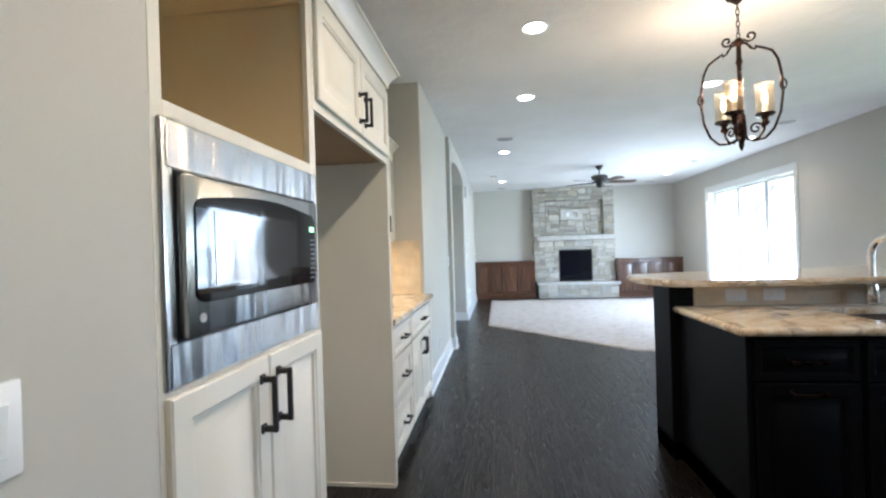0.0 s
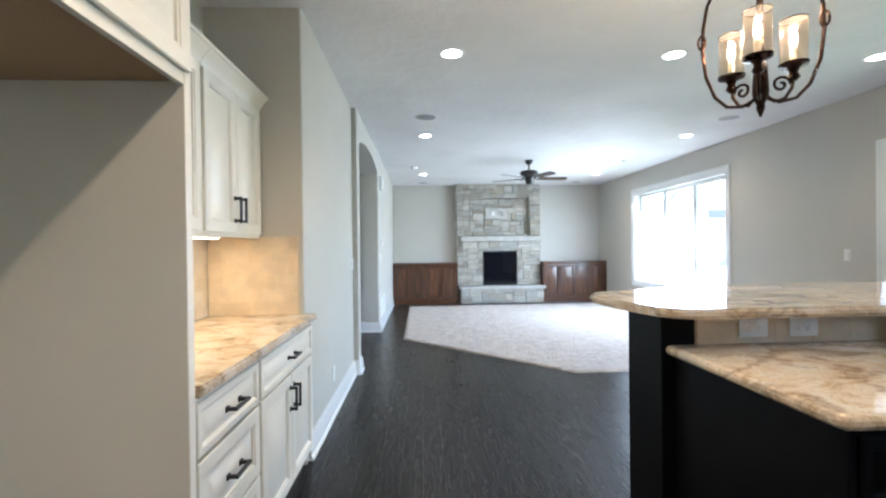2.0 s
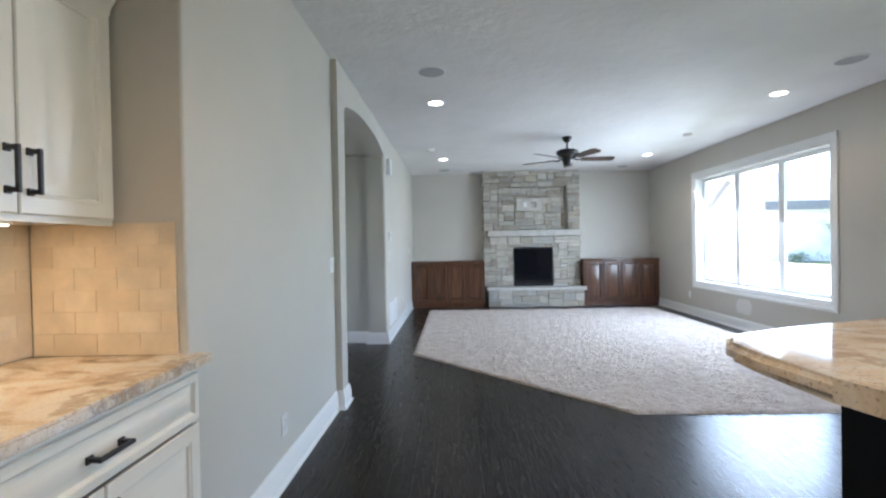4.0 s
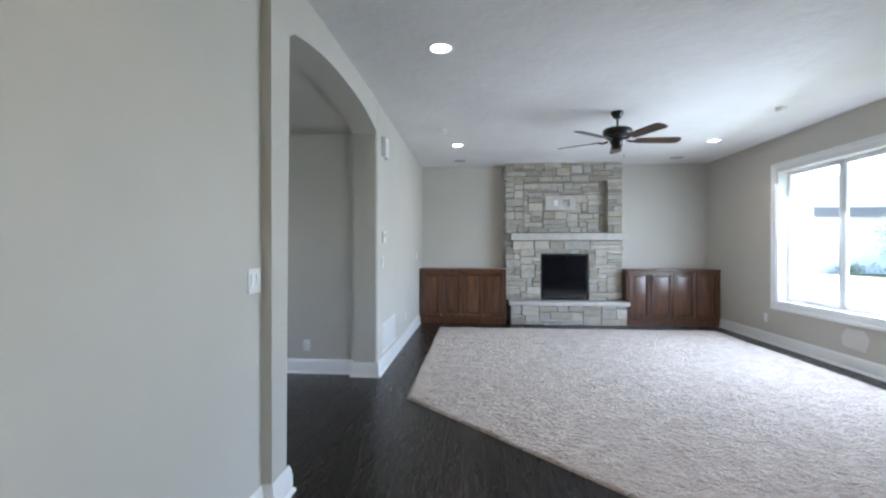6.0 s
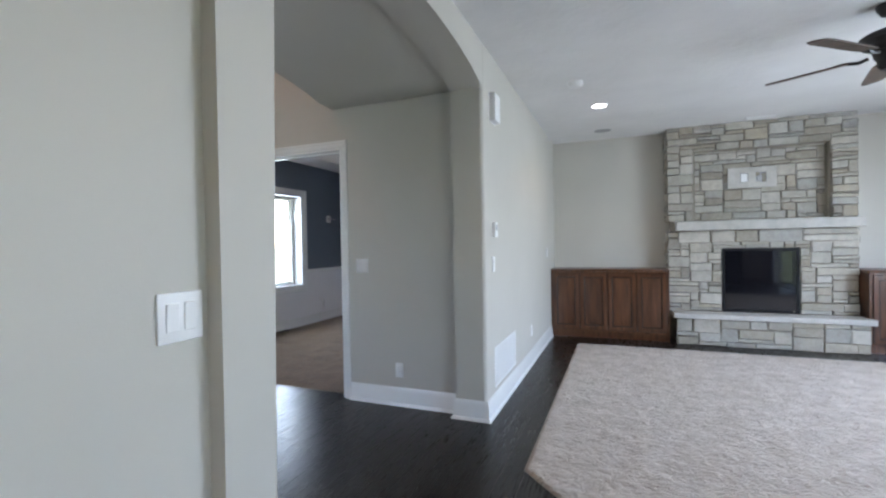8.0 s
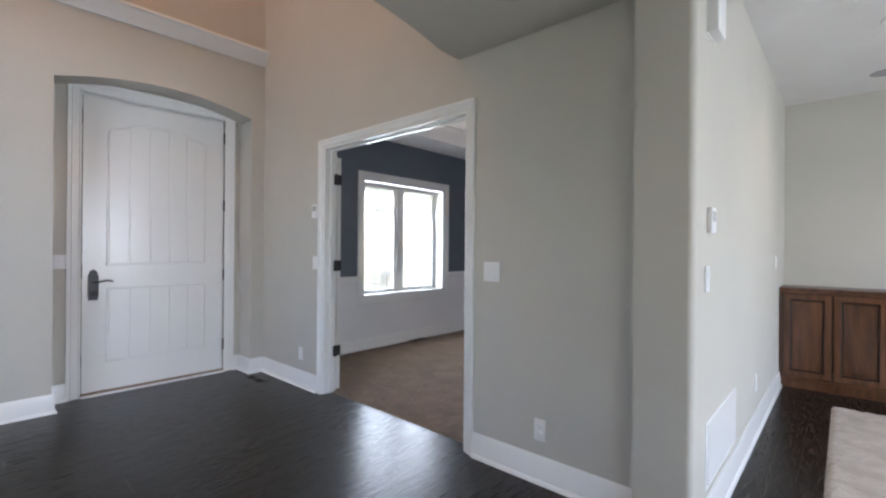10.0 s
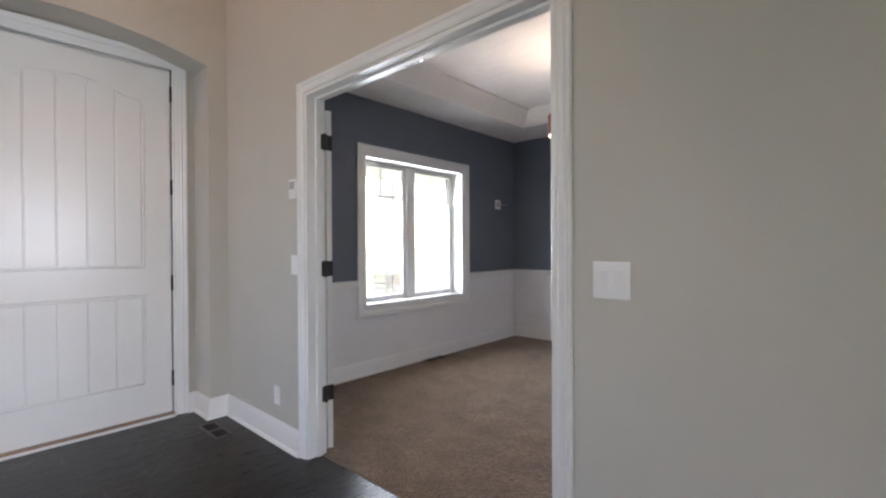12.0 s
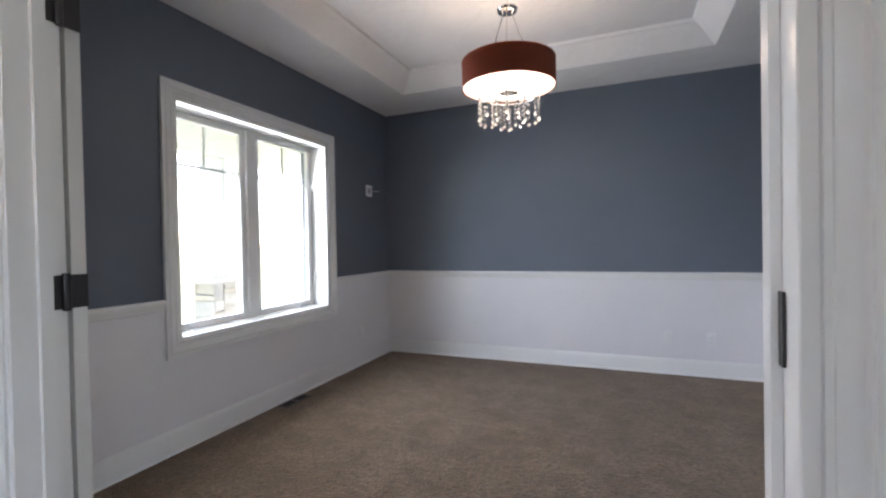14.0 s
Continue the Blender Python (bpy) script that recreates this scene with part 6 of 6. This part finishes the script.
house("neighbour_house", 22, 27.5, 33.4, 40.6, 3.75, 6.1, "x", "white clapboard garage with a grey gable roof", [], "w")
house("far_house", 30, 38, 39, 52, 4.9, 6.6, "y", "two-storey pale house beyond the driveway", [(42.4, 0.5, 0.8, 1.5), (40.2, 0.5, 1.0, 1.4), (44.0, 3.1, 0.9, 1.1), (40.6, 3.1, 1.2, 1.1)], "w")
house("far_house", 52, 62, 8, 26, 5.2, 7.0, "y", "two-storey pale house with dark windows", [(10, 0.9, 1.4, 1.5), (15, 0.9, 1.4, 1.5), (20, 0.9, 1.4, 1.5), (10, 3.6, 1.4, 1.4), (15, 3.6, 1.4, 1.4), (20, 3.6, 1.4, 1.4)], "w")


def tree(x, y, height, spread, seed, label):
    rt = random.Random(seed)
    root = thing("tree", pose(x, y, -0.35), label, "tree", "garden trees")
    bm = bmesh.new()
    tube(bm, [(0, 0, 0), (0.04, 0.02, height * 0.25), (-0.03, 0.05, height * 0.55), (0.02, 0, height * 0.85)], [0.13, 0.11, 0.07, 0.02], 8)
    tips = []
    for k in range(14):
        a, z = rt.uniform(0, 6.28), height * rt.uniform(0.35, 0.8)
        l = spread * rt.uniform(0.5, 1.0) * (1.15 - z / height * 0.6)
        tip = (l * math.cos(a), l * math.sin(a), z + rt.uniform(0.3, 0.9))
        tube(bm, [(0, 0.03, z), (tip[0] * 0.5, tip[1] * 0.5, z + 0.25), tip], [0.04, 0.028, 0.01], 6)
        tips += [tip, tuple(c * 0.65 + (0, 0, z * 0.35)[i] for i, c in enumerate(tip))]
    part("trunk", bm, M_BARK, root)
    vs, fs = [], []
    for k in range(1700):
        t = rt.choice(tips)
        c = Vector(t) + Vector((rt.gauss(0, 0.32), rt.gauss(0, 0.32), rt.gauss(0, 0.30)))
        d = Vector((rt.uniform(-1, 1), rt.uniform(-1, 1), rt.uniform(-0.6, 0.6))).normalized()
        s = d.orthogonal().normalized() * 0.035
        i = len(vs)
        vs += [c, c + d * 0.06 + s, c + d * 0.12, c + d * 0.06 - s]
        fs.append((i, i + 1, i + 2, i + 3))
    me = bpy.data.meshes.new("crown")
    me.from_pydata(vs, [], fs)
    me.materials.append(M_LEAF)
    o = new("crown", me)
    o.parent = root
    return root


tree(25.5, 31.6, 3.0, 1.2, 2, "young leafy tree on the neighbouring lawn")
tree(29.0, 35.5, 3.6, 1.5, 5, "rounded green tree in front of far houses")
bush = random.Random(5)
for bx, by in ((23.4, 32.6), (25.2, 33.8), (24.2, 30.4), (25.6, 31.6)):
    root = thing("shrub", pose(bx, by, -0.35), "low rounded green shrub on the lawn", "shrub", "lawn shrubs")
    vs, fs = [], []
    for k in range(900):
        c = Vector((bush.gauss(0, 0.32), bush.gauss(0, 0.32), abs(bush.gauss(0.3, 0.18))))
        d = Vector((bush.uniform(-1, 1), bush.uniform(-1, 1), bush.uniform(-0.3, 1))).normalized()
        s = d.orthogonal().normalized() * 0.03
        i = len(vs)
        vs += [c, c + d * 0.05 + s, c + d * 0.1, c + d * 0.05 - s]
        fs.append((i, i + 1, i + 2, i + 3))
    me = bpy.data.meshes.new("leaves")
    me.from_pydata(vs, [], fs)
    me.materials.append(M_LEAF)
    o = new("leaves", me)
    o.parent = root
    part("stems", tube(bmesh.new(), [(0, 0, 0), (0.02, 0, 0.2), (0, 0.02, 0.4)], [0.03, 0.02, 0.01], 6), M_BARK, root)

# front porch outside the dining window
setting("porch_floor", cube((-6.6, 5.0, -0.34), (FRONT - 0.31, 14.5, -0.05)), M_CONCRETE, "pale concrete porch slab", "porch")
setting("porch_ceiling", cube((-6.7, 4.5, 2.75), (FRONT - 0.31, 17.0, 2.90)), M_SIDING, "white boarded porch ceiling", "porch ceiling")
setting("porch_beam", cube((-6.65, 4.5, 2.40), (-6.35, 17.0, 2.75)), M_TRIM, "white porch beam", "beam")
rng = random.Random(21)


def porch_post(y):
    root = thing("porch_post", pose(-6.5, y, -0.05), "white boxed porch post on a stone pier", "post", "porch posts")
    part("pier", cube((-0.15, -0.15, 0), (0.15, 0.15, 0.80)), M_MORTAR, root)
    for turn in (0, 90, 180, 270):
        lay(root, pose(0, 0, 0, 0, 0, turn) @ Matrix.Translation((-0.18, -0.14, 0)), ashlar(0.36, 0.80, (), (0.07, 0.07), (2, 4)), (0.03, 0.05))
    part("cap", cube((-0.23, -0.23, 0.80), (0.23, 0.23, 0.87), 0.01), M_SLAB, root)
    part("shaft", cube((-0.12, -0.12, 0.87), (0.12, 0.12, 2.45), 0.01), M_TRIM, root)
    for s in (-1, 1):
        part("trim_board", cube((0.12, s * 0.075 - 0.025, 0.87), (0.135, s * 0.075 + 0.025, 2.45)), M_TRIM, root)


for y in (8.9, 12.2, 15.4):
    porch_post(y)


# ---- floorboards: dark hand-scraped planks ----
floor_ob = bpy.data.objects["floor"]
rf = random.Random(4)
PW = 0.127
near, rest_v, rest_f = 0, [], []
cache = {}


def board_mesh(length, kind):
    key = (round(length, 2), kind)
    if key not in cache:
        bm = cube((0.0003, 0.0003, 0.0), (PW - 0.0003, length - 0.0003, 0.016))
        bmesh.ops.bevel(bm, geom=[e for e in bm.edges if all(v.co.z > 0.01 for v in e.verts)], offset=0.0010, segments=1, affect="EDGES")
        finish(bm, False)
        me = bpy.data.meshes.new("floorboard")
        bm.to_mesh(me)
        bm.free()
        me.materials.append(M_FLOOR)
        cache[key] = me
    return cache[key]


def boards(x0, x1, y0, y1, skip):
    global near
    x = x0
    while x < x1 - 0.001:
        y = y0 - rf.uniform(0, 1.0)
        w = min(PW, x1 - x)
        while y < y1:
            length = rf.choice((0.6, 0.9, 1.2, 1.5, 1.8))
            a, b = max(y, y0), min(y + length, y1)
            if b - a > 0.02 and not skip(x, x + w, a, b):
                if near < 300 and x < 2.2 and 0.6 < a < 9.5 and b - a == length and w == PW:
                    o = new("floorboard", board_mesh(length, rf.randint(0, 1)))
                    o.parent = floor_ob
                    o.location = (x, a, -0.016)
                    near += 1
                else:
                    i, c, g = len(rest_v), 0.0011, 0.0003
                    for (p, q, z) in ((x + g, a + g, -0.0016), (x + w - g, a + g, -0.0016), (x + w - g, b - g, -0.0016), (x + g, b - g, -0.0016), (x + c, a + c, 0), (x + w - c, a + c, 0), (x + w - c, b - c, 0), (x + c, b - c, 0)):
                        rest_v.append((p, q, z))
                    rest_f.extend([(i + 4, i + 5, i + 6, i + 7), (i, i + 1, i + 5, i + 4), (i + 1, i + 2, i + 6, i + 5), (i + 2, i + 3, i + 7, i + 6), (i + 3, i, i + 4, i + 7)])
            y += length
        x += PW


boards(-0.62, 4.93, -2.5, 12.0, lambda a, b, c, d: (a > 0.9 and b < 4.55 and c > 7.9 and d < 11.0) or (b < -0.3 and d > 4.5))
boards(FRONT - 0.27, -0.366, FOYER_S, FOYER_N + 0.09, lambda a, b, c, d: False)
me = bpy.data.meshes.new("floorboards_rest")
me.from_pydata(rest_v, [], rest_f)
me.materials.append(M_FLOOR)
o = new("floorboards", me)
o.parent = floor_ob
tagged(o, kind="stuff")
